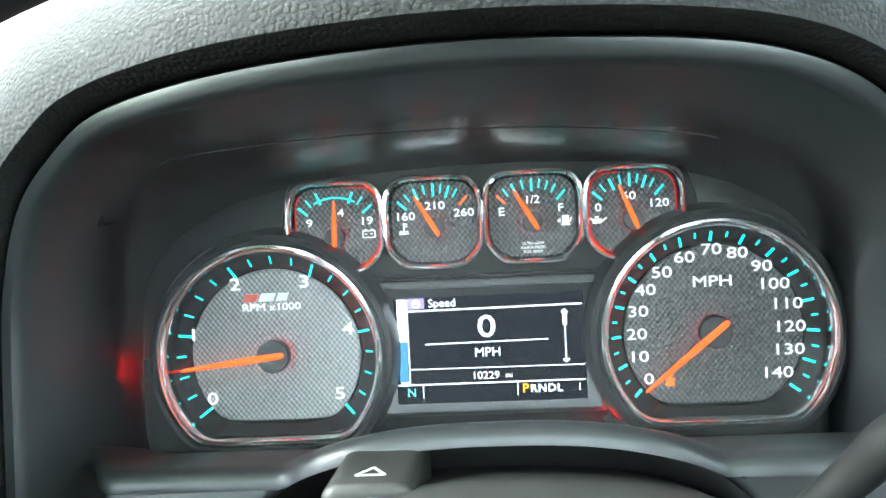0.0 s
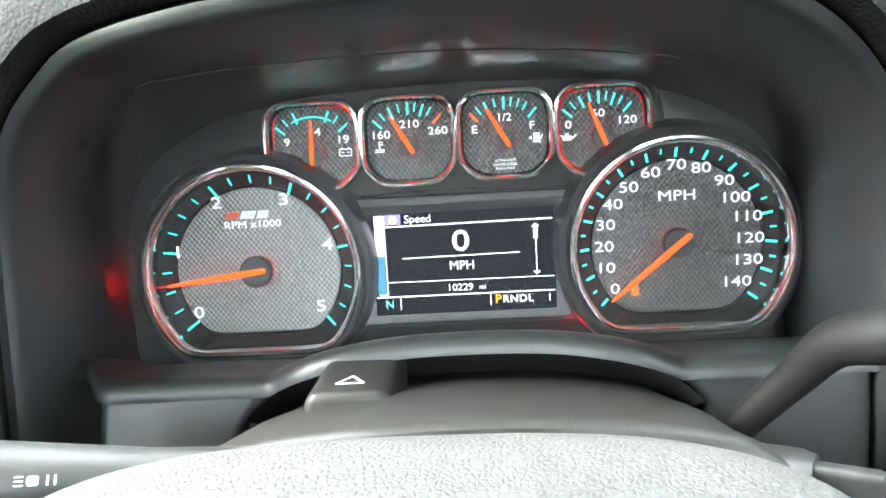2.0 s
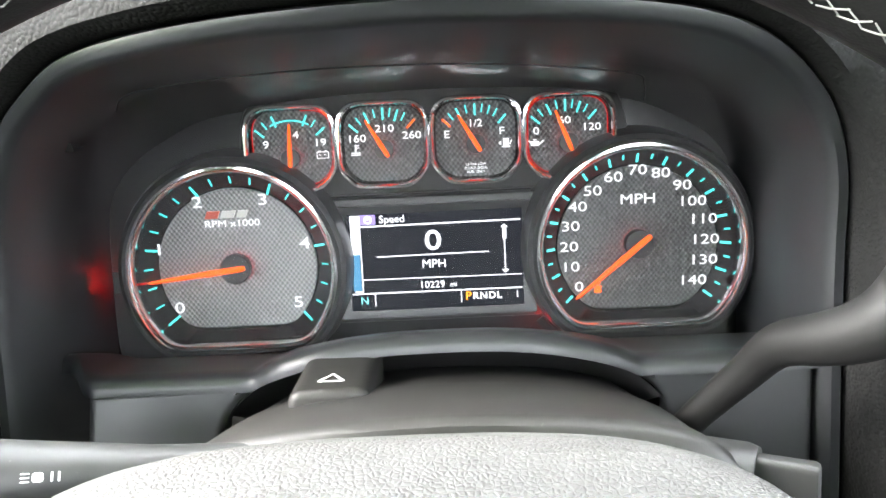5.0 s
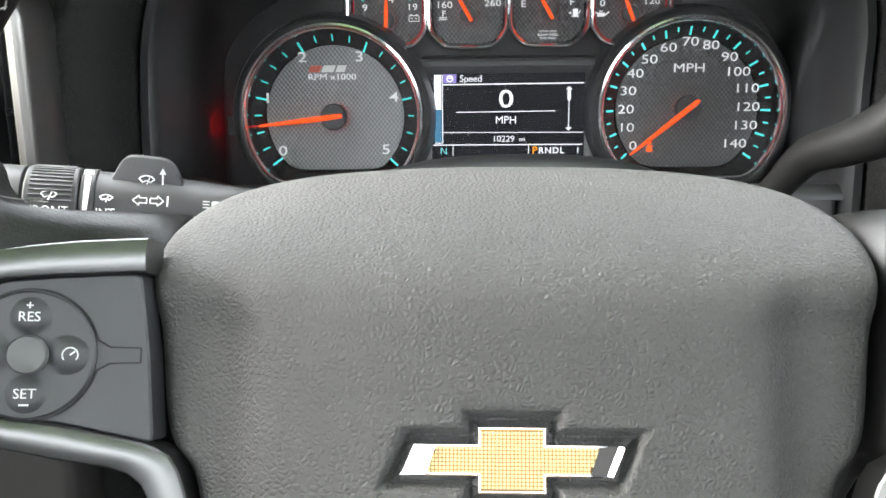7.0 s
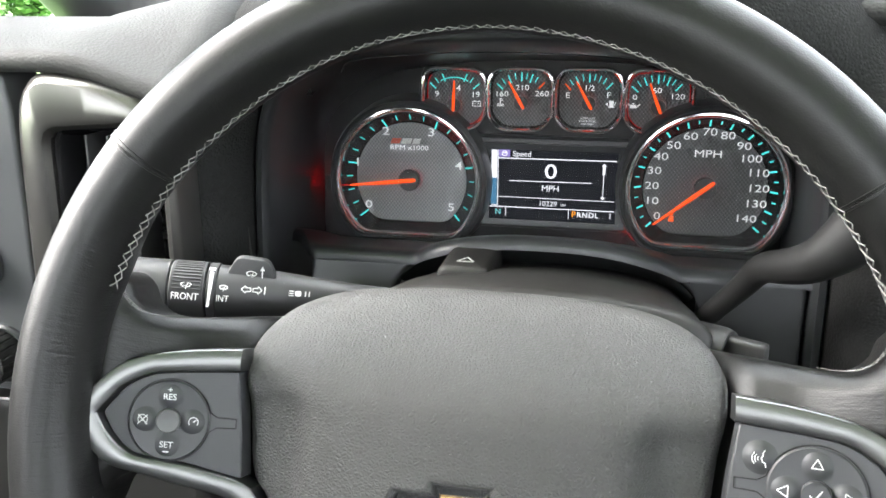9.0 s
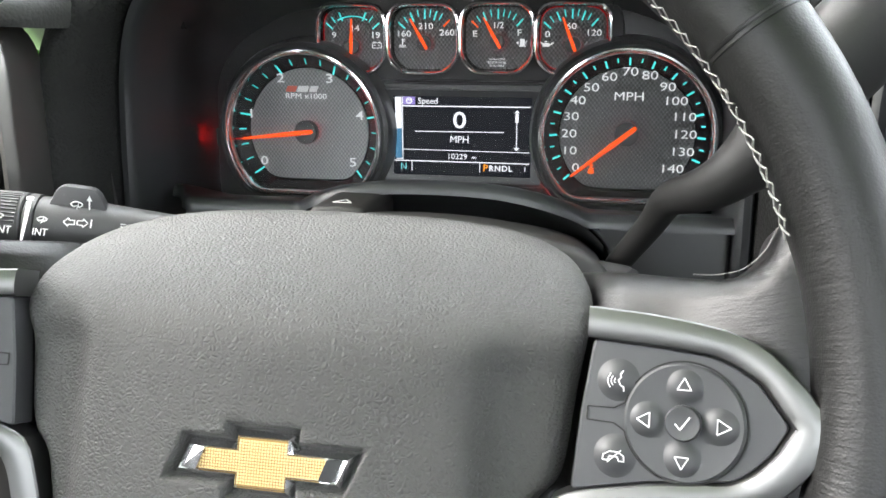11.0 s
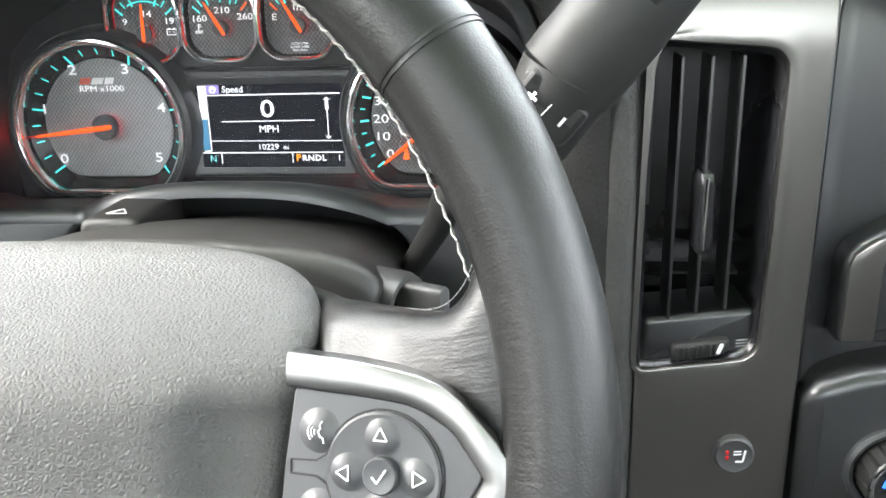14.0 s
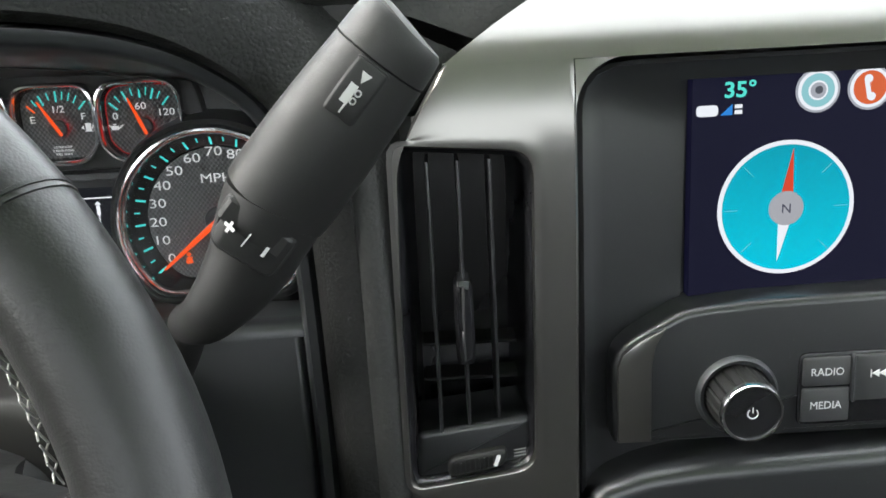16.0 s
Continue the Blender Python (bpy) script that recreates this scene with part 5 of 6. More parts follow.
# turn signal and wiper stalk
TA, TB = (-0.080, -0.190, -0.0300), (-0.235, -0.231, -0.0150)
stalk = thing("turn_signal_stalk", axis_pose(TA, TB), "black turn signal and wiper stalk with white symbols", "stalk")
FL = 0.9
part("body", turned([(0.0085, -0.02), (0.0095, 0.010), (0.0122, 0.040), (0.0141, 0.060), (0.0148, 0.083), (0.0148, 0.0845)], flat=FL), PLASTIC, stalk)
part("interval_ring", turned([(0.0144, 0.0845), (0.0156, 0.0850), (0.0157, 0.0895), (0.0148, 0.0900)], flat=FL), PLASTIC, stalk)
barrel = part("twist_barrel", turned([(0.0151, 0.0905), (0.0158, 0.0912), (0.0159, 0.1085), (0.0152, 0.1092)], flat=FL), PLASTIC, stalk, "ribbed twist barrel")
part("end_piece", turned([(0.0147, 0.1098), (0.0156, 0.1104), (0.0159, 0.150), (0.0144, 0.156), (0.007, 0.158)], flat=FL), PLASTIC, stalk)
for i in range(11):
    a = radians(-70 + i * 7)
    p = (0.0159 * math.cos(a), 0.0159 * FL * math.sin(a))
    part("rib", tube([(p[0], p[1], 0.0925), (p[0], p[1], 0.1070)], 0.0005, 6), PLASTIC, barrel)
part("washer_paddle", slab(round_poly([(0.004, 0.050), (0.0215, 0.058), (0.0225, 0.075), (0.005, 0.084)], 0.004, 4), -0.006, -0.001, 0.001, 2), PLASTIC, stalk, "flat washer paddle")


def stalk_sign(name, u, y, *parts_):
    """White symbols printed on the stalk; u runs along it."""
    return part(name, moved(moved(joined(*parts_), pose(0, y, u, 0, 90, 0)), pose(0, 0, 0, 0, 0, 30)), PRINT, stalk)


def wiper_mark(x, z, s=1.0):
    arc = [(x + 0.0034 * s * math.cos(radians(a)), 0, z + 0.0034 * s * math.sin(radians(a))) for a in range(40, 141, 12)]
    low = [(x + 0.0016 * s * math.cos(radians(a)), 0, z + 0.0016 * s * math.sin(radians(a))) for a in range(40, 141, 20)]
    return [tube(arc, 0.00025, 4), tube(low, 0.00025, 4), bar(arc[0][0], arc[0][2], low[0][0], low[0][2], 0.0005, 0), bar(arc[-1][0], arc[-1][2], low[-1][0], low[-1][2], 0.0005, 0), bar(x, z, x + 0.001 * s, z + 0.0028 * s, 0.0004, -0.0002)]


stalk_sign("front_mark", 0.1000, -0.0148, words("FRONT", 0.0036, 0, -0.0060, 0, wide=0.85), *wiper_mark(0, -0.0022, 1.1))
stalk_sign("interval_mark", 0.0805, -0.0142, words("INT", 0.0034, 0, -0.0058, 0, wide=0.85), *wiper_mark(0, -0.0018, 0.9))
stalk_sign("interval_scale", 0.0872, -0.0148, slab([(-0.0010, -0.011), (0.0002, -0.011), (0.0012, 0.008), (-0.0010, 0.008)], -0.0002, 0), bar(-0.0014, 0.0095, 0.0020, 0.0095, 0.0016, 0))
stalk_sign("turn_arrows", 0.0655, -0.0132, frame_line([(-0.0058, 0.0), (-0.0035, 0.002), (-0.0035, 0.001), (-0.0008, 0.001), (-0.0008, -0.001), (-0.0035, -0.001), (-0.0035, -0.002)], 0.0004, 0),
           frame_line([(0.0052, 0.0), (0.0030, 0.002), (0.0030, 0.001), (0.0004, 0.001), (0.0004, -0.001), (0.0030, -0.001), (0.0030, -0.002)], 0.0004, 0), bar(0.0066, -0.002, 0.0066, 0.002, 0.0006, 0))
stalk_sign("beam_mark", 0.0420, -0.0118, slab(round_poly(rect(-0.0010, -0.0014, 0.0022, 0.0014), 0.001), -0.0002, 0), *[bar(-0.0042, z, -0.0018, z, 0.0004, 0) for z in (-0.0012, 0.0, 0.0012)], bar(0.0045, -0.0014, 0.0045, 0.0014, 0.0006, 0), bar(0.0065, -0.0014, 0.0065, 0.0014, 0.0006, 0))
part("washer_mark", moved(joined(*wiper_mark(0, 0.0115, 1.1), bar(0.0058, 0.0115, 0.0058, 0.0165, 0.0006, 0), slab([(0.0046, 0.0160), (0.0070, 0.0160), (0.0058, 0.0184)], -0.0002, 0)), pose(0, -0.0064, 0.0670, 0, 90, 0)), PRINT, stalk)

# ignition lock on the column's side
lock = thing("ignition_lock", pose(0.098, -0.166, -0.052, 0, 0, 62), "round black ignition lock on the column", "ignition lock")
part("lock_ring", lathe([(0.0150, 0.03), (0.0150, -0.010), (0.0138, -0.014), (0.0115, -0.014), (0.0105, -0.008)], 40), PLASTIC, lock)
part("lock_face", lathe([(0.0105, -0.006), (0.0100, -0.010), (0.002, -0.0105)], 32), GLOSS, lock)
part("key_head", slab(round_poly(rect(-0.004, -0.010, 0.004, 0.012), 0.003), -0.034, -0.010, 0.002, 2), PLASTIC, lock)

# ---------------------------------------------------------------- right of the column: trim, air vent, screen, radio
RIGHT = pose(-0.0050, -0.0080, -0.0030)
VX, VZ = 0.2500, -0.016
vent_hole = round_poly([(0.2205, -0.0970), (0.2775, -0.0890), (0.2795, 0.0560), (0.2222, 0.0610)], [0.006, 0.010, 0.010, 0.004], 5)
trim_line = round_poly([(0.2175, -0.30), (0.2955, -0.30), (0.2985, 0.0200), (0.2985, 0.0925), (0.2448, 0.0925), (0.2330, 0.0740), (0.2235, 0.0540), (0.2215, 0.0)], [0.001, 0.001, 0.001, 0.0002, 0.0002, 0.02, 0.01, 0.01], 4)
trim = thing("dash_trim", RIGHT, "satin bronze-grey trim round the air vent", "dash trim")


def trim_y(z):
    """The trim's face stands upright round the vent and rolls back towards the windscreen above it."""
    if z < 0.055:
        return -0.1270
    if z < 0.0925:
        return -0.1270 + 4.7 * (z - 0.055) ** 2
    d = z - 0.0925
    return -0.1204 + 0.3525 * d + 20 * d * d


outer, rim_in = polar_ring(trim_line, (VX, VZ), 180), polar_ring(inset(vent_hole, -0.0030), (VX, VZ), 180)
hole_a, hole_b = polar_ring(inset(vent_hole, -0.0008), (VX, VZ), 180), polar_ring(vent_hole, (VX, VZ), 180)
rings = [[(x, -0.100, z) for x, z in outer], [(x, trim_y(z) + (0.0012 if z < 0.09 else 0.0), z) for x, z in outer]]
for i in range(1, 15):
    u = i / 14
    rings.append([(a[0] + (b[0] - a[0]) * u, trim_y(a[1] + (b[1] - a[1]) * u) - 0.0004 * soft_step(u, 0.75, 1.0), a[1] + (b[1] - a[1]) * u) for a, b in zip(outer, rim_in)])
rings += [[(x, -0.1270, z) for x, z in hole_a], [(x, -0.1258, z) for x, z in hole_b], [(x, -0.115, z) for x, z in hole_b]]
part("vent_surround", loft(rings), TRIM, trim, "satin bronze-grey surround", limit=40)
rows = []
for k_ in range(16):
    z = 0.0925 + 0.0325 * k_ / 15
    xl = 0.2445 + 1.3 * (z - 0.0925) + 10 * (z - 0.0925) ** 2
    rows.append([(xl + (0.85 - xl) * (c_ / 60) ** 1.6, min(-0.070, trim_y(z)), z) for c_ in range(61)])
rows.insert(0, [(x, -0.105, 0.0927) for x, y, z in rows[0]])
rows.append([(x, y + 0.012, z + 0.001) for x, y, z in rows[-1]])
arc = [(0.3205 - 0.022 * math.cos(radians(a)), 0.0705 + 0.022 * math.sin(radians(a))) for a in range(0, 91, 9)]
part("corner_piece", loft([[(x, -0.108, z) for x, z in arc], [(x, trim_y(z) + 0.0008, z) for x, z in arc], [(0.2990 + (x - 0.2990) * 0.5, trim_y(0.0922 + (z - 0.0922) * 0.5) + 0.0004, 0.0922 + (z - 0.0922) * 0.5) for x, z in arc],
                           [(0.2990 + (x - 0.2990) * 0.02, trim_y(0.0922) + 0.0003, 0.0922 + (z - 0.0922) * 0.02) for x, z in arc]], closed=False), TRIM, trim, limit=40)
part("upper_band", loft(rows, closed=False), TRIM, trim, "satin band under the dash top", limit=40)
strip = []
for i in range(17):
    z = -0.30 + 0.385 * i / 16
    cx_ = 0.2090 - 0.004 * (z + 0.02) / 0.1 * (1 if z > 0 else 0.3)
    strip.append([(cx_ + 0.0020 + 0.0125 * math.cos(a), -0.112 - 0.0165 * math.sin(a), z) for a in [math.pi * k / 14 for k in range(15)]])
part("padded_strip", loft(strip, closed=False), DASH_VINYL, trim, "grained vinyl padding beside the vent", limit=60)
vent = thing("air_vent", RIGHT, "tall black air vent with chrome-tipped slider", "air vent")
part("vent_box", frames([(vent_hole, -0.1240), (inset(vent_hole, 0.0022), -0.1215), (inset(vent_hole, 0.004), -0.090), (inset(vent_hole, 0.006), -0.062)], (VX, VZ), 96, True), GLOSS, vent, "black vent box", limit=40)
for i, x in enumerate((0.2355, 0.2485, 0.2620)):
    blade = slab(round_poly([(-0.0008, -0.0690 - 0.0030 * (1 - i)), (0.0008, -0.0690 - 0.0030 * (1 - i)), (0.0008, 0.0535), (-0.0008, 0.0535)], 0.0006, 2), -0.1215, -0.098, 0.0006, 2)
    part("vent_slat", moved(blade, pose(x, 0, 0, 0, 0, 0)), CONSOLE, vent)
# rear slats coloured near-black for the shade deep in the vent
for z in (-0.058, -0.040):
    part("rear_slat", slab(rect(0.2285, z, 0.2735, z + 0.0016), -0.094, -0.078, 0.0005, 1), SHADE_BLACK, vent)
tab = frames([(round_poly(rect(0.2442, -0.0365, 0.2525, 0.0020), 0.0028), -0.112), (round_poly(rect(0.2442, -0.0365, 0.2525, 0.0020), 0.0028), -0.1270), (round_poly(rect(0.2455, -0.0335, 0.2512, -0.0010), 0.0019), -0.1295)], (0.2485, -0.017), 48, True)
slider = part("vent_slider", tab, GLOSS, vent, "gloss black slider")
part("slider_chrome", tube([(0.2478, -0.1302, -0.0335), (0.2475, -0.1310, -0.0240), (0.2475, -0.1312, -0.0100), (0.2478, -0.1304, 0.0005)], [0.0007, 0.0009, 0.0012, 0.0014], 10), CHROME, slider, "chrome strip")
part("vent_sill", slab(round_poly([(0.2230, -0.0955), (0.2765, -0.0880), (0.2768, -0.0660), (0.2240, -0.0720)], 0.004), -0.1205, -0.085, 0.003, 3), CONSOLE, vent)
thumb = slab(round_poly([(0.2370, -0.0930), (0.2640, -0.0885), (0.2655, -0.0795), (0.2375, -0.0835)], 0.0042, 4), -0.1255, -0.116, 0.0022, 3)
tw = part("thumb_wheel", thumb, GRIP, vent, "ribbed thumb wheel")
for i in range(9):
    x = 0.2405 + i * 0.0022
    part("rib", slab(rect(x, -0.0915 + i * 0.0004, x + 0.0007, -0.0855 + i * 0.0004), -0.1266, -0.125, 0.0002, 1), GRIP, tw)
part("thumb_mark", moved(slab(round_poly(rect(-0.0009, -0.0028, 0.0009, 0.0028), 0.0006), -0.0004, 0.0, 0.0001, 1), pose(0.2600, -0.1263, -0.0845, 0, 20, 0)), PRINT, tw, "white mark")
part("air_symbol", joined(*[bar(0.2680, -0.0815 - i * 0.0016, 0.2735, -0.0808 - i * 0.0016, 0.0004, -0.1228) for i in range(3)]), surface("dim_print", (0.22, 0.22, 0.22), 0.6), vent)

seat_button = thing("seat_heater_switch", RIGHT @ pose(0.2700, -0.1300, -0.1400), "round black seat heater switch with a red light", "switch")
part("button", lathe([(0.0098, 0.004), (0.0098, -0.0006), (0.0088, -0.0018), (0.0070, -0.0012), (0.001, -0.0010)], 40), PLASTIC, seat_button)
part("seat_symbol", joined(bar(0.0005, -0.0030, 0.0040, -0.0030, 0.0009, -0.0015), bar(0.0040, -0.0030, 0.0050, 0.0032, 0.0009, -0.0015), bar(-0.0005, 0.0008, 0.0030, 0.0012, 0.0005, -0.0015), bar(-0.0005, 0.0024, 0.0030, 0.0028, 0.0005, -0.0015)), PRINT, seat_button)
for z in (0.0018, -0.0012):
    part("red_light", moved(lathe([(0.0009, 0), (0.0009, -0.0004)], 12), pose(-0.0035, -0.0012, z)), REDLIT, seat_button, "lit red dot")

# centre console
console = thing("centre_console", RIGHT, "black centre console with screen, radio and climate panels", "centre console")
CR = 0.640
c_out = round_poly([(0.2990, -0.32), (CR, -0.32), (CR, 0.0925), (0.2995, 0.0915)], [0.001, 0.02, 0.02, 0.022], 6)
c_mid = round_poly([(0.3050, -0.32), (CR - 0.006, -0.32), (CR - 0.006, 0.0895), (0.3045, 0.0885)], [0.001, 0.02, 0.018, 0.019], 6)
c_in = round_poly([(0.3450, -0.30), (CR - 0.03, -0.30), (CR - 0.03, 0.0885), (0.3500, 0.0882)], [0.001, 0.01, 0.004, 0.004], 6)
part("screen_bezel", frames([(c_out, -0.090), (c_out, -0.1115), (inset(c_out, 0.0012), -0.1150), (inset(c_out, 0.0030), -0.1162), (inset(c_mid, -0.001), -0.1155), (inset(c_mid, 0.002), -0.1130), (inset(c_mid, 0.008), -0.1095), (c_in, -0.1040), (c_in, -0.100)], (0.45, 0.02), 160, True), CONSOLE, console, "satin black screen bezel", limit=35)
radio_line = [(0.3135, -0.0820), (0.3135, -0.0435), (0.3160, -0.0355), (0.3240, -0.0295), (0.3460, -0.0180), (0.3760, -0.0155), (0.45, -0.0140), (CR - 0.03, -0.0140), (CR - 0.03, -0.0810)]
part("radio_panel", slab(round_poly(radio_line[::-1], 0.004, 3), -0.1240, -0.100, 0.0040, 4), CONSOLE, console, "satin black radio panel", limit=40)
plate_line = [(0.3155, -0.0800), (0.3155, -0.0430), (0.3175, -0.0370), (0.3250, -0.0310), (0.3370, -0.0253), (0.3325, -0.0335), (0.3305, -0.0425), (0.3305, -0.0800)]
part("end_plate", slab(plate_line, -0.1256, -0.120, 0.0008, 2), TRIM, console, "bronze-grey end plate")
low_line = [(0.3000, -0.32), (0.3000, -0.1100), (0.3050, -0.1005), (0.3270, -0.0930), (0.355, -0.0900), (0.44, -0.0865), (CR - 0.02, -0.085), (CR - 0.02, -0.32)]
part("climate_panel", slab(round_poly(low_line[::-1], 0.006, 4), -0.1330, -0.100, 0.0080, 5), CONSOLE, console, "satin black climate panel", limit=40)

screen = thing("touch_screen", RIGHT, "lit touch screen showing a compass", "screen")
SXL, SZB, SXR, SZT = 0.3515, -0.0190, 0.5285, 0.0882
NAVY = glow("screen_navy", (0.005, 0.005, 0.018), 1.0, (0.004, 0.004, 0.006))
part("panel", slab(rect(SXL, SZB, SXR, SZT), -0.1062, -0.100, 0.0004, 1), NAVY, screen, "dark blue lit panel")
YS = -0.1064
CX, CZ, CRR = 0.3945, 0.0215, 0.0305


def disc(cx, cz, r, y, n=56):
    return moved(lathe([(r, 0.0002), (r, 0.0)], n), pose(cx, y, cz))


SCREEN_WHITE = glow("screen_white", (0.85, 0.88, 0.95), 1.0)
part("compass_rim", disc(CX, CZ, CRR, YS), SCREEN_WHITE, screen)
teal_mat = glow("compass_teal", (0.0, 0.42, 0.60), 1.1)
nt = teal_mat.node_tree
tcn, sepn, mr = nt.nodes.new("ShaderNodeTexCoord"), nt.nodes.new("ShaderNodeSeparateXYZ"), nt.nodes.new("ShaderNodeValToRGB")
mpr = nt.nodes.new("ShaderNodeMapRange")
mpr.inputs["From Min"].default_value, mpr.inputs["From Max"].default_value = CZ - CRR, CZ + CRR
mr.color_ramp.elements[0].color, mr.color_ramp.elements[1].color = (0.0, 0.52, 0.70, 1), (0.0, 0.30, 0.42, 1)
nt.links.new(tcn.outputs["Object"], sepn.inputs[0])
nt.links.new(sepn.outputs["Z"], mpr.inputs["Value"])
nt.links.new(mpr.outputs["Result"], mr.inputs["Fac"])
nt.links.new(mr.outputs["Color"], socket(nt.nodes["Principled BSDF"], "Emission Color", "Emission"))
part("compass_face", disc(CX, CZ, CRR * 0.935, YS - 0.0002), teal_mat, screen, "teal compass face")
SCREEN_PALE = glow("screen_pale", (0.25, 0.7, 0.8), 0.8)
for a in (0, 45, 135, 180, 225, 315):
    part("compass_tick", bar(*polar(CX, CZ, CRR * 0.70, a), *polar(CX, CZ, CRR * 0.90, a), 0.0002, YS - 0.0004), SCREEN_PALE, screen)
part("compass_north", slab([(CX - 0.0030, CZ + 0.004), (CX + 0.0030, CZ + 0.004), (CX + 0.0022, CZ + 0.0268)], YS - 0.0006, YS - 0.0003), glow("compass_red", (0.75, 0.07, 0.03), 0.9), screen, "red compass needle")
part("compass_south", slab([(CX - 0.0032, CZ - 0.004), (CX + 0.0028, CZ - 0.004), (CX - 0.0030, CZ - 0.0245)], YS - 0.0006, YS - 0.0003), SCREEN_WHITE, screen)
part("compass_hub", disc(CX, CZ, 0.0078, YS - 0.0007), glow("screen_grey", (0.55, 0.56, 0.62), 0.7), screen)
part("compass_letter", words("N", 0.0042, CX, CZ, YS - 0.0010), glow("screen_ink", (0.1, 0.1, 0.16), 0.6), screen)
part("temperature", words("35\u00b0", 0.0066, 0.3725, 0.0752, YS, wide=1.1, bold=0.0002), glow("screen_aqua", (0.10, 0.75, 0.66), 1.0), screen)
part("wifi_badge", slab(round_poly(rect(0.3535, 0.0640, 0.3630, 0.0688), 0.0018), YS - 0.0002, YS), SCREEN_WHITE, screen)
part("signal_bars", slab([(0.3640, 0.0642), (0.3692, 0.0642), (0.3692, 0.0690)], YS - 0.0002, YS), glow("screen_blue", (0.03, 0.25, 0.75), 0.9), screen)
part("network_bars", joined(slab(rect(0.3702, 0.0670, 0.3735, 0.0686), YS - 0.0002, YS), slab(rect(0.3702, 0.0645, 0.3735, 0.0662), YS - 0.0002, YS)), SCREEN_WHITE, screen)
SCREEN_SILVER = glow("screen_silver", (0.42, 0.44, 0.50), 0.9)
for x, col in ((0.4060, (0.30, 0.62, 0.68)), (0.4285, (0.75, 0.14, 0.05))):
    part("app_button_rim", disc(x, 0.0728, 0.0096, YS), SCREEN_SILVER, screen)
    part("app_button_ring", disc(x, 0.0728, 0.0086, YS - 0.0001), SCREEN_WHITE, screen)
    part("app_button", disc(x, 0.0728, 0.0072, YS - 0.0002), glow("app_button_colour", col, 0.9), screen)
    part("app_button_mark", joined(disc(x, 0.0728, 0.0042, YS - 0.0004)) if col[0] < 0.5 else moved(slab(round_poly(rect(-0.0010, -0.0045, 0.0010, 0.0045), 0.0009), -0.0002, 0), pose(x - 0.001, YS - 0.0003, 0.0728, 0, -12, 0)), SCREEN_WHITE, screen)
    if col[0] < 0.5:
        part("app_button_hub", disc(x, 0.0728, 0.0034, YS - 0.0006), SCREEN_SILVER, screen)
        part("app_button_dot", disc(x + 0.0002, 0.0730, 0.0017, YS - 0.0008), glow("screen_dark_grey", (0.12, 0.13, 0.16), 0.7), screen)
    else:
        for dz_ in (-0.0038, 0.0038):
            part("app_button_mark", disc(x - 0.001 + 0.0008 * (1 - dz_ / 0.0038), 0.0728 + dz_, 0.0018, YS - 0.0006), SCREEN_WHITE, screen)


def knob(name, x, y, z, r, length, label, ribs=18, lean=(6, 0, 8)):
    """A ribbed knob with a chrome ring that stands out from the panel."""
    ob = thing(name, pose(x, y, z), label, "knob")
    part("base_ring", lathe([(r * 1.36, 0.004), (r * 1.34, -0.0020), (r * 1.24, -0.0038), (r * 1.12, -0.0030), (r * 1.08, 0.0)], 56), SATIN, ob)
    prof = [(r * 1.03, 0.0), (r * 1.03, -length * 0.80), (r * 0.99, -length * 0.90)]
    n = ribs * 6
    rings = []
    for rr, yy in prof:
        ring = []
        for i in range(n):
            a = 2 * math.pi * i / n
            g = 1 - (0.05 if i % 6 == 0 else 0.0)
            ring.append((rr * g * math.cos(a), yy, rr * g * math.sin(a)))
        rings.append(ring)
    part("grip_ring", loft(rings, True), GRIP, ob, "ribbed grip", limit=25)
    part("chrome_ring", lathe([(r * 0.99, -length * 0.88), (r * 0.98, -length * 0.98), (r * 0.94, -length * 1.02), (r * 0.88, -length * 1.02), (r * 0.86, -length * 0.96)], 56, cap=False), CHROME, ob, "chrome ring")
    part("face", lathe([(r * 0.90, -length * 0.90), (r * 0.87, -length * 0.985), (r * 0.5, -length * 1.0), (r * 0.05, -length * 1.0)], 48), GLOSS, ob)
    return ob


power = knob("volume_knob", 0.3640, -0.1315, -0.0620, 0.0138, 0.0210, "ribbed volume knob with a chrome ring")
part("power_symbol", joined(tube([(0.0022 * math.cos(radians(a)), -0.0212, 0.0022 * math.sin(radians(a))) for a in range(125, 416, 15)], 0.00028, 5), bar(0, 0.0004, 0, 0.0030, 0.0005, -0.0211)), PRINT, power)

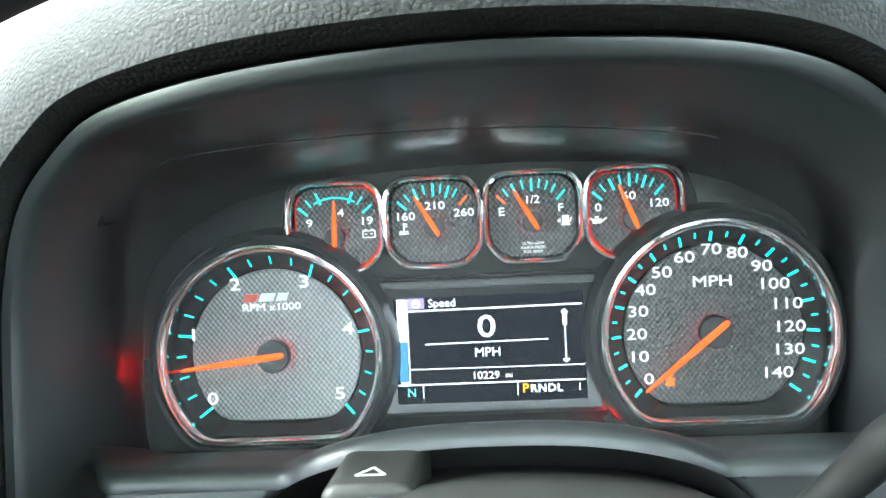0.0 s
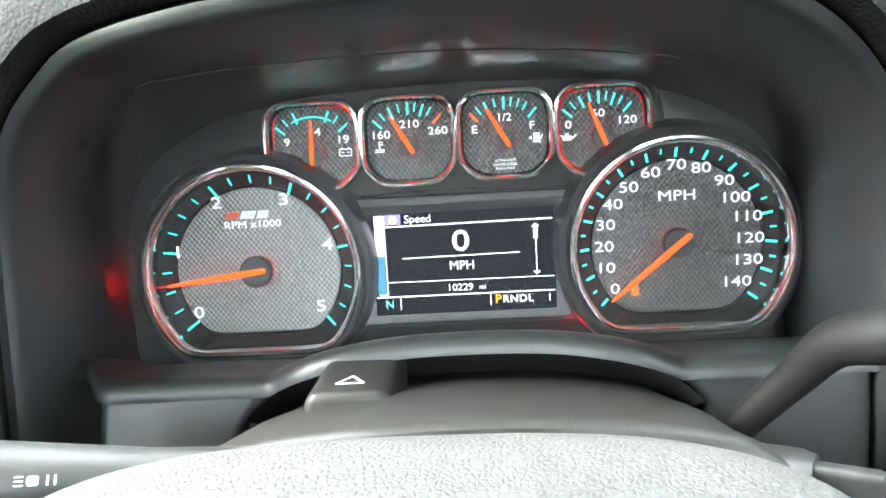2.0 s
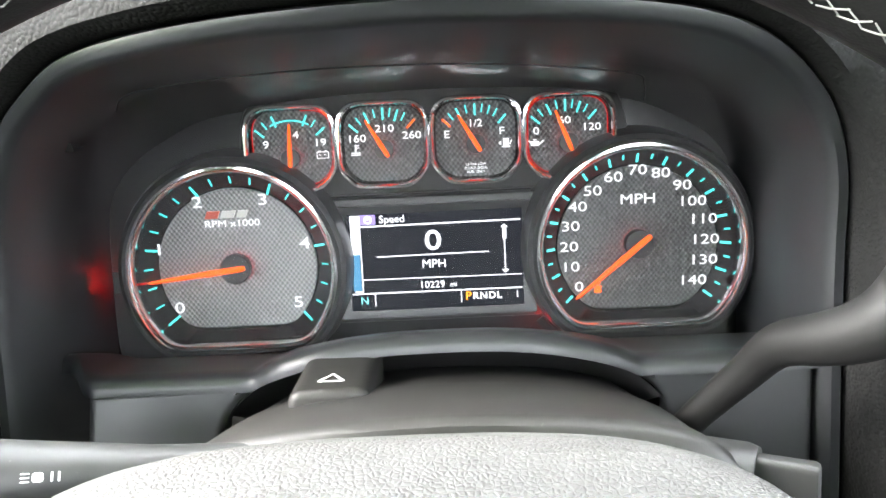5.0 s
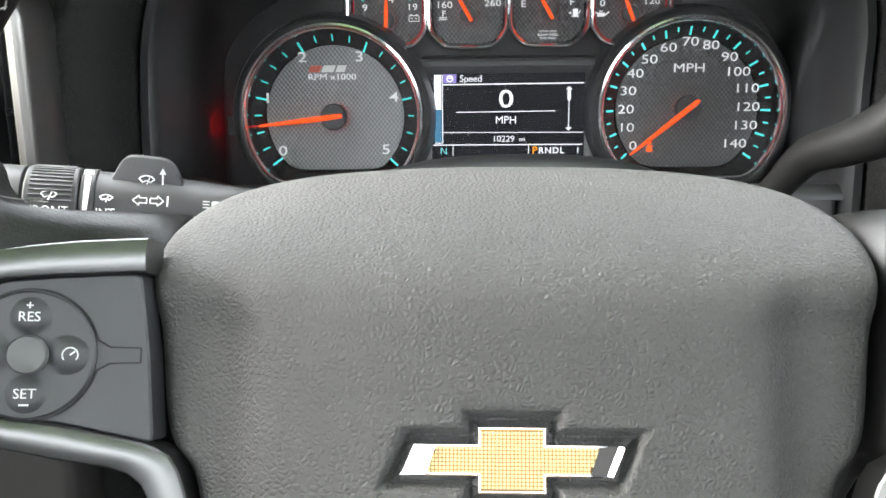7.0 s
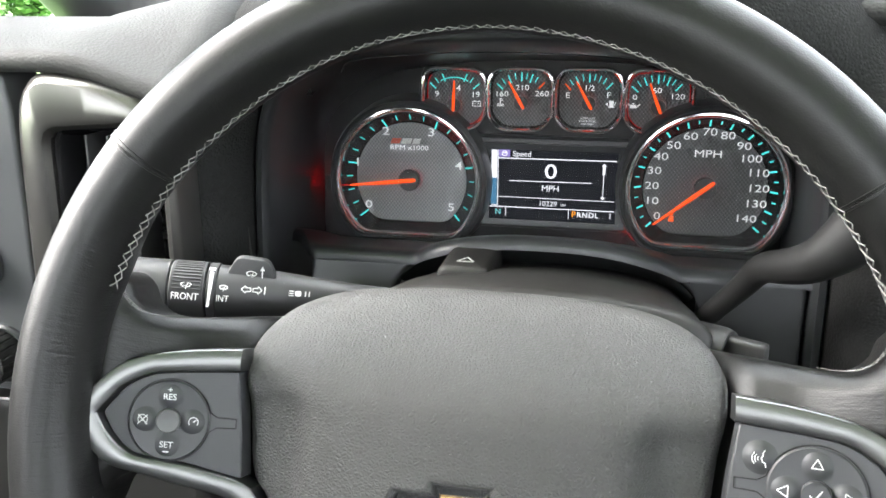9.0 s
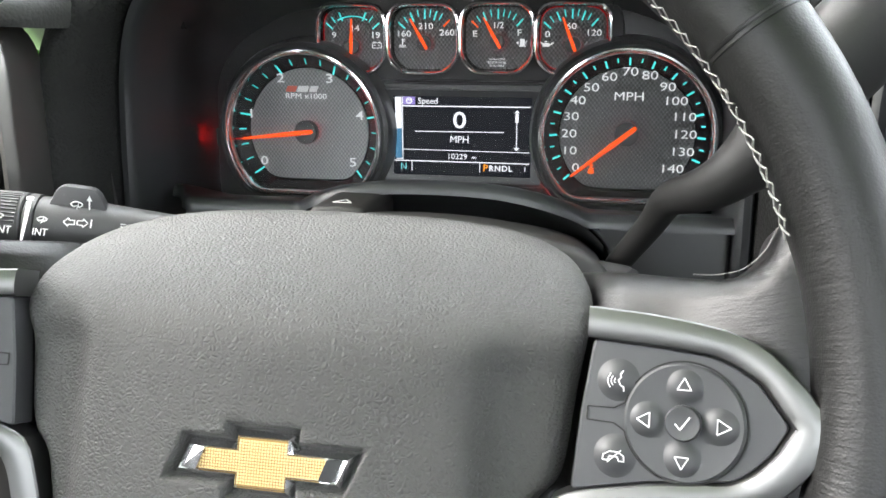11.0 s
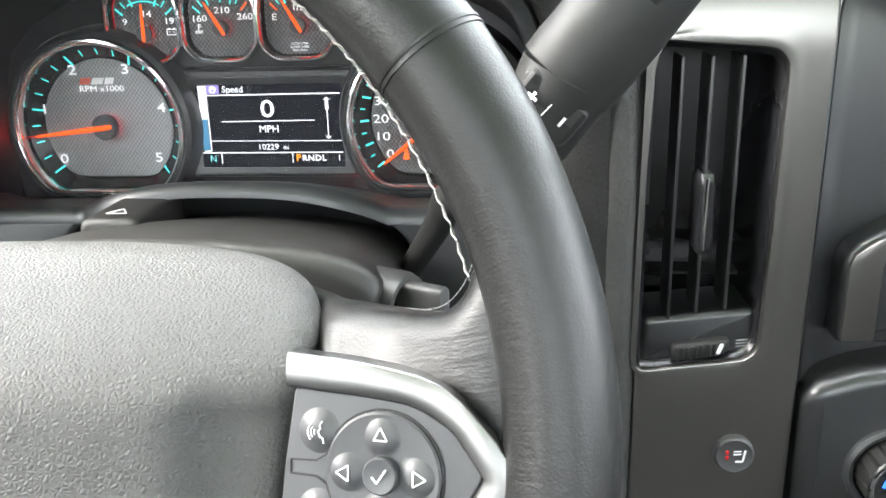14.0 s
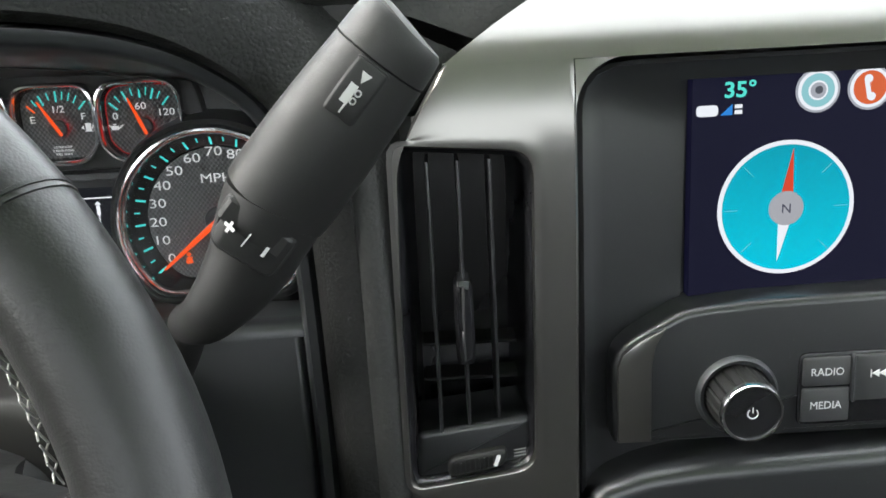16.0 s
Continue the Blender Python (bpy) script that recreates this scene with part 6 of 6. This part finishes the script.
keys = thing("radio_keys", RIGHT @ pose(-0.0050, 0, 0.0055), "black radio keys with white lettering", "radio keys")
part("key_frame", slab(round_poly(rect(0.4015, -0.0815, 0.560, -0.0465), 0.004, 4), -0.1252, -0.120, 0.0008, 2), GLOSS, keys)
for name, x0, z0, x1, z1, txt in (("radio_key", 0.4030, -0.0620, 0.4245, -0.0485, "RADIO"), ("media_key", 0.4030, -0.0795, 0.4245, -0.0632, "MEDIA"), ("back_key", 0.4265, -0.0700, 0.4480, -0.0480, ""), ("next_key", 0.4492, -0.0700, 0.4700, -0.0480, "")):
    key = part(name, slab(round_poly(rect(x0, z0, x1, z1), 0.0012, 3), -0.1264, -0.122, 0.0006, 2), PLASTIC, keys)
    if txt:
        part("lettering", words(txt, 0.0036, (x0 + x1) / 2, (z0 + z1) / 2, -0.1265, wide=0.95), surface("key_print", (0.5, 0.5, 0.5), 0.5), key)
    else:
        s = 1 if name == "next_key" else -1
        xm, zm = (x0 + x1) / 2, (z0 + z1) / 2 + 0.002
        part("skip_mark", joined(*[slab([(xm + s * (o - 0.0016), zm - 0.0018), (xm + s * (o + 0.0016), zm), (xm + s * (o - 0.0016), zm + 0.0018)][::s], -0.1268, -0.1264) for o in (-0.0012, 0.0020)], bar(xm + s * 0.0040, zm - 0.0018, xm + s * 0.0040, zm + 0.0018, 0.0005, -0.1265)), PRINT, key)
part("key_bar", slab(round_poly(rect(0.4246, -0.0700, 0.4262, -0.0475), 0.0006), -0.1280, -0.122, 0.0006, 2), SATIN, keys)

climate = knob("climate_knob", 0.3390, -0.1410, -0.1470, 0.0170, 0.0180, "ribbed climate knob with a chrome ring")
for lo, hi, mt_ in ((100, 175, "blue"), (5, 80, "red")):
    col = (0.05, 0.25, 1.0) if mt_ == "blue" else (1.0, 0.06, 0.03)
    part("temperature_arc", tube([(0.0108 * math.cos(radians(a)), -0.0183, 0.0108 * math.sin(radians(a))) for a in range(lo, hi, 8)], 0.0007, 6), glow("arc_" + mt_, col, 1.2), climate, mt_ + " lit temperature arc")
part("indicator_light", slab(round_poly(rect(0.4150, -0.1275, 0.4200, -0.1262), 0.0004), -0.1336, -0.130), AMBER, console, "lit orange indicator")

# ---------------------------------------------------------------- left of the column: vent, lamp switch panel
left_trim = thing("dash_trim", pose(0, 0, 0), "satin silver trim round the driver's side vent", "dash trim")
lhole = round_poly([(-0.2930, -0.1050), (-0.2180, -0.1050), (-0.2180, 0.0600), (-0.2905, 0.0545)], [0.008, 0.004, 0.010, 0.008], 5)
lline = round_poly([(-0.3180, -0.1300), (-0.2100, -0.1300), (-0.2100, 0.0600), (-0.2230, 0.0745), (-0.2550, 0.0860), (-0.2960, 0.0905), (-0.3090, 0.0760), (-0.3130, 0.0500)], [0.004, 0.002, 0.010, 0.014, 0.02, 0.012, 0.01, 0.01], 5)
part("vent_surround", frames([(lline, -0.135), (lline, -0.1605), (inset(lline, 0.0016), -0.1640), (inset(lline, 0.0060), -0.1672), (inset(lhole, -0.0060), -0.1690), (inset(lhole, -0.0030), -0.1680), (inset(lhole, -0.0012), -0.1655), (lhole, -0.1635), (lhole, -0.150)], (-0.254, -0.02), 120), TRIM, left_trim, "satin surround", limit=30)
lvent = thing("air_vent", pose(0, 0, 0), "tall black air vent beside the lamp switches", "air vent")
part("vent_box", frames([(lhole, -0.1600), (inset(lhole, 0.0022), -0.1575), (inset(lhole, 0.006), -0.115)], (-0.252, -0.02), 96, True), GLOSS, lvent, limit=40)
for x in (-0.2700, -0.2555, -0.2410):
    part("vent_slat", slab(round_poly(rect(x - 0.0009, -0.098, x + 0.0009, 0.0520), 0.0006, 2), -0.1585, -0.132, 0.0006, 2), PLASTIC, lvent)
# shade behind the front slats is put into these slats' colour
for z in (-0.08, -0.05, -0.02, 0.01):
    part("rear_slat", slab(rect(-0.287, z, -0.221, z + 0.002), -0.128, -0.118, 0.0005, 1), SHADE_BLACK, lvent)
PANEL_GREY = surface("panel_grey_plastic", (0.072, 0.074, 0.077), 0.36, 0.2, grain=0.06, grain_size=0.0006, blotch=0.06)
lamp_panel = thing("lamp_switch_panel", pose(0, 0, 0), "grey panel with lamp knob and keys", "switch panel")
pline = round_poly([(-0.520, -0.1220), (-0.3240, -0.1220), (-0.3145, -0.1050), (-0.3145, 0.0620), (-0.3190, 0.0900), (-0.520, 0.0930)], [0.01, 0.012, 0.01, 0.01, 0.008, 0.01], 5)
part("panel", slab(pline, -0.1640, -0.13, 0.003, 4), PANEL_GREY, lamp_panel)
part("chrome_line", tube(spline([(-0.520, -0.1650, -0.1285), (-0.36, -0.1650, -0.1285), (-0.3230, -0.1650, -0.1270), (-0.3110, -0.1645, -0.1190)], 6), 0.0013, 8), SILVER, lamp_panel, "thin bright line")
for x0, z0, x1, z1 in ((-0.372, 0.0330, -0.3360, 0.0530), (-0.372, 0.0185, -0.3395, 0.0300), (-0.372, 0.0055, -0.3400, 0.0180)):
    part("key", slab(round_poly(rect(x0, z0, x1, z1), 0.0025, 3), -0.1668 if z0 < 0.03 else -0.1700, -0.160, 0.0009, 2), GRIP if z0 > 0.03 else PANEL_GREY, lamp_panel)
part("plus_mark", joined(bar(-0.3480, 0.0118, -0.3440, 0.0118, 0.0007, -0.1669), bar(-0.3460, 0.0098, -0.3460, 0.0138, 0.0007, -0.1669)), PRINT, lamp_panel)
knob("dimmer_knob", -0.3560, -0.1640, -0.0320, 0.0150, 0.014, "ribbed instrument dimmer knob", 22)
lamps = knob("headlamp_knob", -0.3445, -0.1640, -0.0945, 0.0155, 0.0240, "ribbed headlamp knob with white symbols", 20)
part("lamp_symbols", joined(frame_line(round_poly(rect(-0.0025, -0.002, 0.001, 0.002), 0.0015, 2), 0.0006, -0.0242), bar(0.002, 0.0012, 0.004, 0.0012, 0.0005, -0.0242), bar(0.002, -0.0012, 0.004, -0.0012, 0.0005, -0.0242), bar(-0.006, 0.0075, 0.006, 0.0080, 0.0015, -0.0242),
                            frame_line([polar(0.001, -0.009, 0.0017, a) for a in range(0, 360, 45)], 0.0006, -0.0242), frame_line(round_poly(rect(0.0065, 0.0035, 0.0095, 0.0070), 0.0014, 2), 0.0006, -0.0242), tube([polar(-0.009, 0.004, 0.0017, a)[:1] + (-0.0242,) + polar(-0.009, 0.004, 0.0017, a)[1:] for a in range(0, 361, 30)], 0.0003, 4)), PRINT, lamps)

# ---------------------------------------------------------------- dash top, lower dash and the cab that closes the place
def dash_edge(x):
    """Front edge of the dash top: depth and height along the dash."""
    if x < -0.2:
        return -0.162, 0.0930 - 0.02 * soft_step(x, -0.285, -0.200)
    return -0.0660, 0.1250


left_x = [-0.70 + (0.70 - 0.160) * i / 54 for i in range(55)]
rows = []
for dy, dz in ((0.03, -0.006), (-0.0005, -0.004), (-0.0035, 0.000), (-0.003, 0.0055), (0.001, 0.0090), (0.006, 0.0105), (0.030, 0.0180), (0.070, 0.0240), (0.15, 0.026), (0.35, 0.020), (0.80, 0.000)):
    row = []
    for x in left_x:
        y, z = dash_edge(min(x, -0.2001))
        y += 0.10 * soft_step(x, -0.206, -0.180)
        row.append((x, y + dy, z + dz + 0.050 * soft_step(x, -0.31, -0.20) * soft_step(dy, 0.0, 0.12) * (1 - 0.6 * soft_step(dy, 0.3, 0.8))))
    rows.append(row)
part("dash_top", loft(rows, closed=False), DASH_VINYL, dash, "grained black dash top", limit=60)
right_x = [0.115 + 0.935 * i / 40 for i in range(41)]
rows = []
for dy, dz in ((0.02, -0.010), (0.0, -0.002), (-0.004, 0.003), (-0.003, 0.0085), (0.006, 0.0120), (0.04, 0.0160), (0.12, 0.022), (0.35, 0.022), (0.72, 0.006)):
    rows.append([(x, -0.074 + dy - 0.030 * (1 - soft_step(x, 0.20, 0.30)), 0.1205 + dz + 0.045 * (1 - soft_step(x, 0.24, 0.42)) * soft_step(dy, 0, 0.12)) for x in right_x])
part("dash_top", loft(rows, closed=False), DASH_VINYL, dash, limit=60)
part("end_padding", slab(round_poly([(0.150, 0.065), (0.310, 0.065), (0.310, 0.124), (0.266, 0.144), (0.150, 0.150)], [0.02, 0.004, 0.006, 0.02, 0.02]), -0.096, 0.05, 0.014, 4), DASH_VINYL, dash)
part("side_filler", slab(rect(0.1700, -0.32, 0.2185, 0.09), -0.090, 0.1), SHROUD, dash)
part("side_filler", slab(rect(-0.2130, -0.32, -0.1930, 0.09), -0.105, 0.1), DASH_VINYL, dash)
part("lower_dash", slab(round_poly(rect(-0.70, -0.62, -0.2100, -0.1340), 0.02), -0.150, 0.2, 0.012, 3), SHROUD, dash)
part("lower_dash", slab(rect(-0.208, -0.62, 0.215, -0.20), -0.040, 0.2), SHROUD, dash)
part("lower_dash", slab(rect(0.22, -0.62, 1.05, -0.305), -0.090, 0.2), SHROUD, dash)
part("passenger_dash", slab(round_poly(rect(0.645, -0.30, 1.05, 0.098), 0.02), -0.110, 0.2, 0.01, 3), SATIN, dash)

LINER = surface("grey_headliner", (0.62, 0.61, 0.58), 0.9, grain=0.3, grain_size=0.001)
DARK_TRIM = surface("dark_cab_trim", (0.05, 0.05, 0.05), 0.6, grain=0.2, grain_size=0.001)
CARPET = surface("black_carpet", (0.015, 0.015, 0.015), 0.95, grain=0.6, grain_size=0.002)


def box(x0, y0, z0, x1, y1, z1):
    return slab(rect(x0, z0, x1, z1), y0, y1)


def shell(name, bm, mt, label=""):
    ob = part(name, bm, mt)
    return tagged(ob, label, "", "", "structure")


shell("floor", box(-0.72, -1.75, -0.80, 1.12, 0.75, -0.76), CARPET)
shell("ceiling", box(-0.72, -1.75, 0.62, 1.12, -0.30, 0.66), LINER)
shell("wall_front", box(-0.72, 0.66, -0.80, 1.12, 0.72, 0.11), DARK_TRIM)
shell("wall_rear", joined(box(-0.72, -1.75, -0.76, 1.12, -1.70, 0.16), box(-0.72, -1.75, 0.54, 1.12, -1.70, 0.62), box(-0.72, -1.75, 0.16, -0.45, -1.70, 0.54), box(0.85, -1.75, 0.16, 1.12, -1.70, 0.54)), DARK_TRIM)
for name, x in (("wall_left", -0.72), ("wall_right", 1.06)):
    shell(name, joined(box(x, -1.70, -0.76, x + 0.06, 0.66, 0.020), box(x, -1.70, 0.56, x + 0.06, -0.30, 0.62), box(x, -0.80, 0.020, x + 0.06, -0.64, 0.56), box(x, -1.70, 0.020, x + 0.06, -1.50, 0.56)), DARK_TRIM)
for x in (-0.69, 1.09):
    shell("trim", tube([(x, 0.62, 0.08), (x, 0.15, 0.38), (x, -0.32, 0.63)], [0.075, 0.060, 0.055], 16), DARK_TRIM)
GLASS = bpy.data.materials.new("windscreen_glass")
GLASS.use_nodes = True
gb = GLASS.node_tree.nodes["Principled BSDF"]
gb.inputs["Roughness"].default_value = 0.0
gb.inputs["Base Color"].default_value = (0.96, 0.98, 0.97, 1)
socket(gb, "Transmission Weight", "Transmission").default_value = 1.0
gb.inputs["IOR"].default_value = 1.45
pane = loft([[(-0.68, 0.66, 0.11), (1.08, 0.66, 0.11), (1.08, -0.30, 0.625), (-0.68, -0.30, 0.625)], [(-0.68, 0.662, 0.114), (1.08, 0.662, 0.114), (1.08, -0.298, 0.629), (-0.68, -0.298, 0.629)]], True, True, True)
ws = shell("window_1", pane, GLASS)
ws.visible_shadow = False

# outside: grass to the horizon and some trees ahead
GRASS = surface("grass", (0.10, 0.20, 0.045), 0.9, blotch=0.35, blotch_size=1.2, grain=0.5, grain_size=0.05)
shell("ground", box(-400, -400, -1.62, 400, 400, -1.60), GRASS)
LEAF = surface("leaf_green", (0.07, 0.17, 0.03), 0.7, blotch=0.4, blotch_size=0.4)
BARK = surface("bark", (0.12, 0.09, 0.06), 0.9, grain=0.6, grain_size=0.03)


def tree(x, y, h, seed):
    rnd = random.Random(seed)
    ob = thing("tree", pose(x, y, -1.60), "leafy green tree on the grass", "tree", "trees ahead")
    path = [(0, 0, 0), (0.1 * rnd.uniform(-1, 1), 0.1, h * 0.25), (0.2 * rnd.uniform(-1, 1), 0, h * 0.55), (0, 0.1, h * 0.85)]
    part("trunk", tube(path, [0.20, 0.16, 0.11, 0.03], 10), BARK, ob)
    bm = bmesh.new()
    for _ in range(900):
        a, u = rnd.uniform(0, 2 * math.pi), rnd.uniform(0.12, 1.0)
        rad = h * 0.34 * math.sqrt(rnd.random()) * (1.15 - 0.75 * abs(u - 0.45)) * (1 + 0.25 * math.sin(3 * a + seed))
        c = Vector((rad * math.cos(a), rad * math.sin(a), h * u))
        d = Matrix.Rotation(rnd.uniform(0, 6.28), 3, "Z") @ Matrix.Rotation(rnd.uniform(-1.2, 1.2), 3, "X")
        s = rnd.uniform(0.16, 0.34)
        vs = [bm.verts.new(c + d @ Vector(p) * s) for p in ((-1, -0.5, 0), (0, -0.8, 0.2), (1, -0.3, 0), (0.7, 0.6, 0.15), (-0.6, 0.7, 0))]
        bm.faces.new(vs)
    part("crown", bm, LEAF, ob, fix=False)


for i, (x, y, h) in enumerate(((-34, 44, 3.6), (-22, 50, 3.9), (-45, 40, 3.8), (-10, 55, 4.0), (-58, 36, 4.0), (4, 58, 3.9))):
    tree(x, y, h, i + 3)
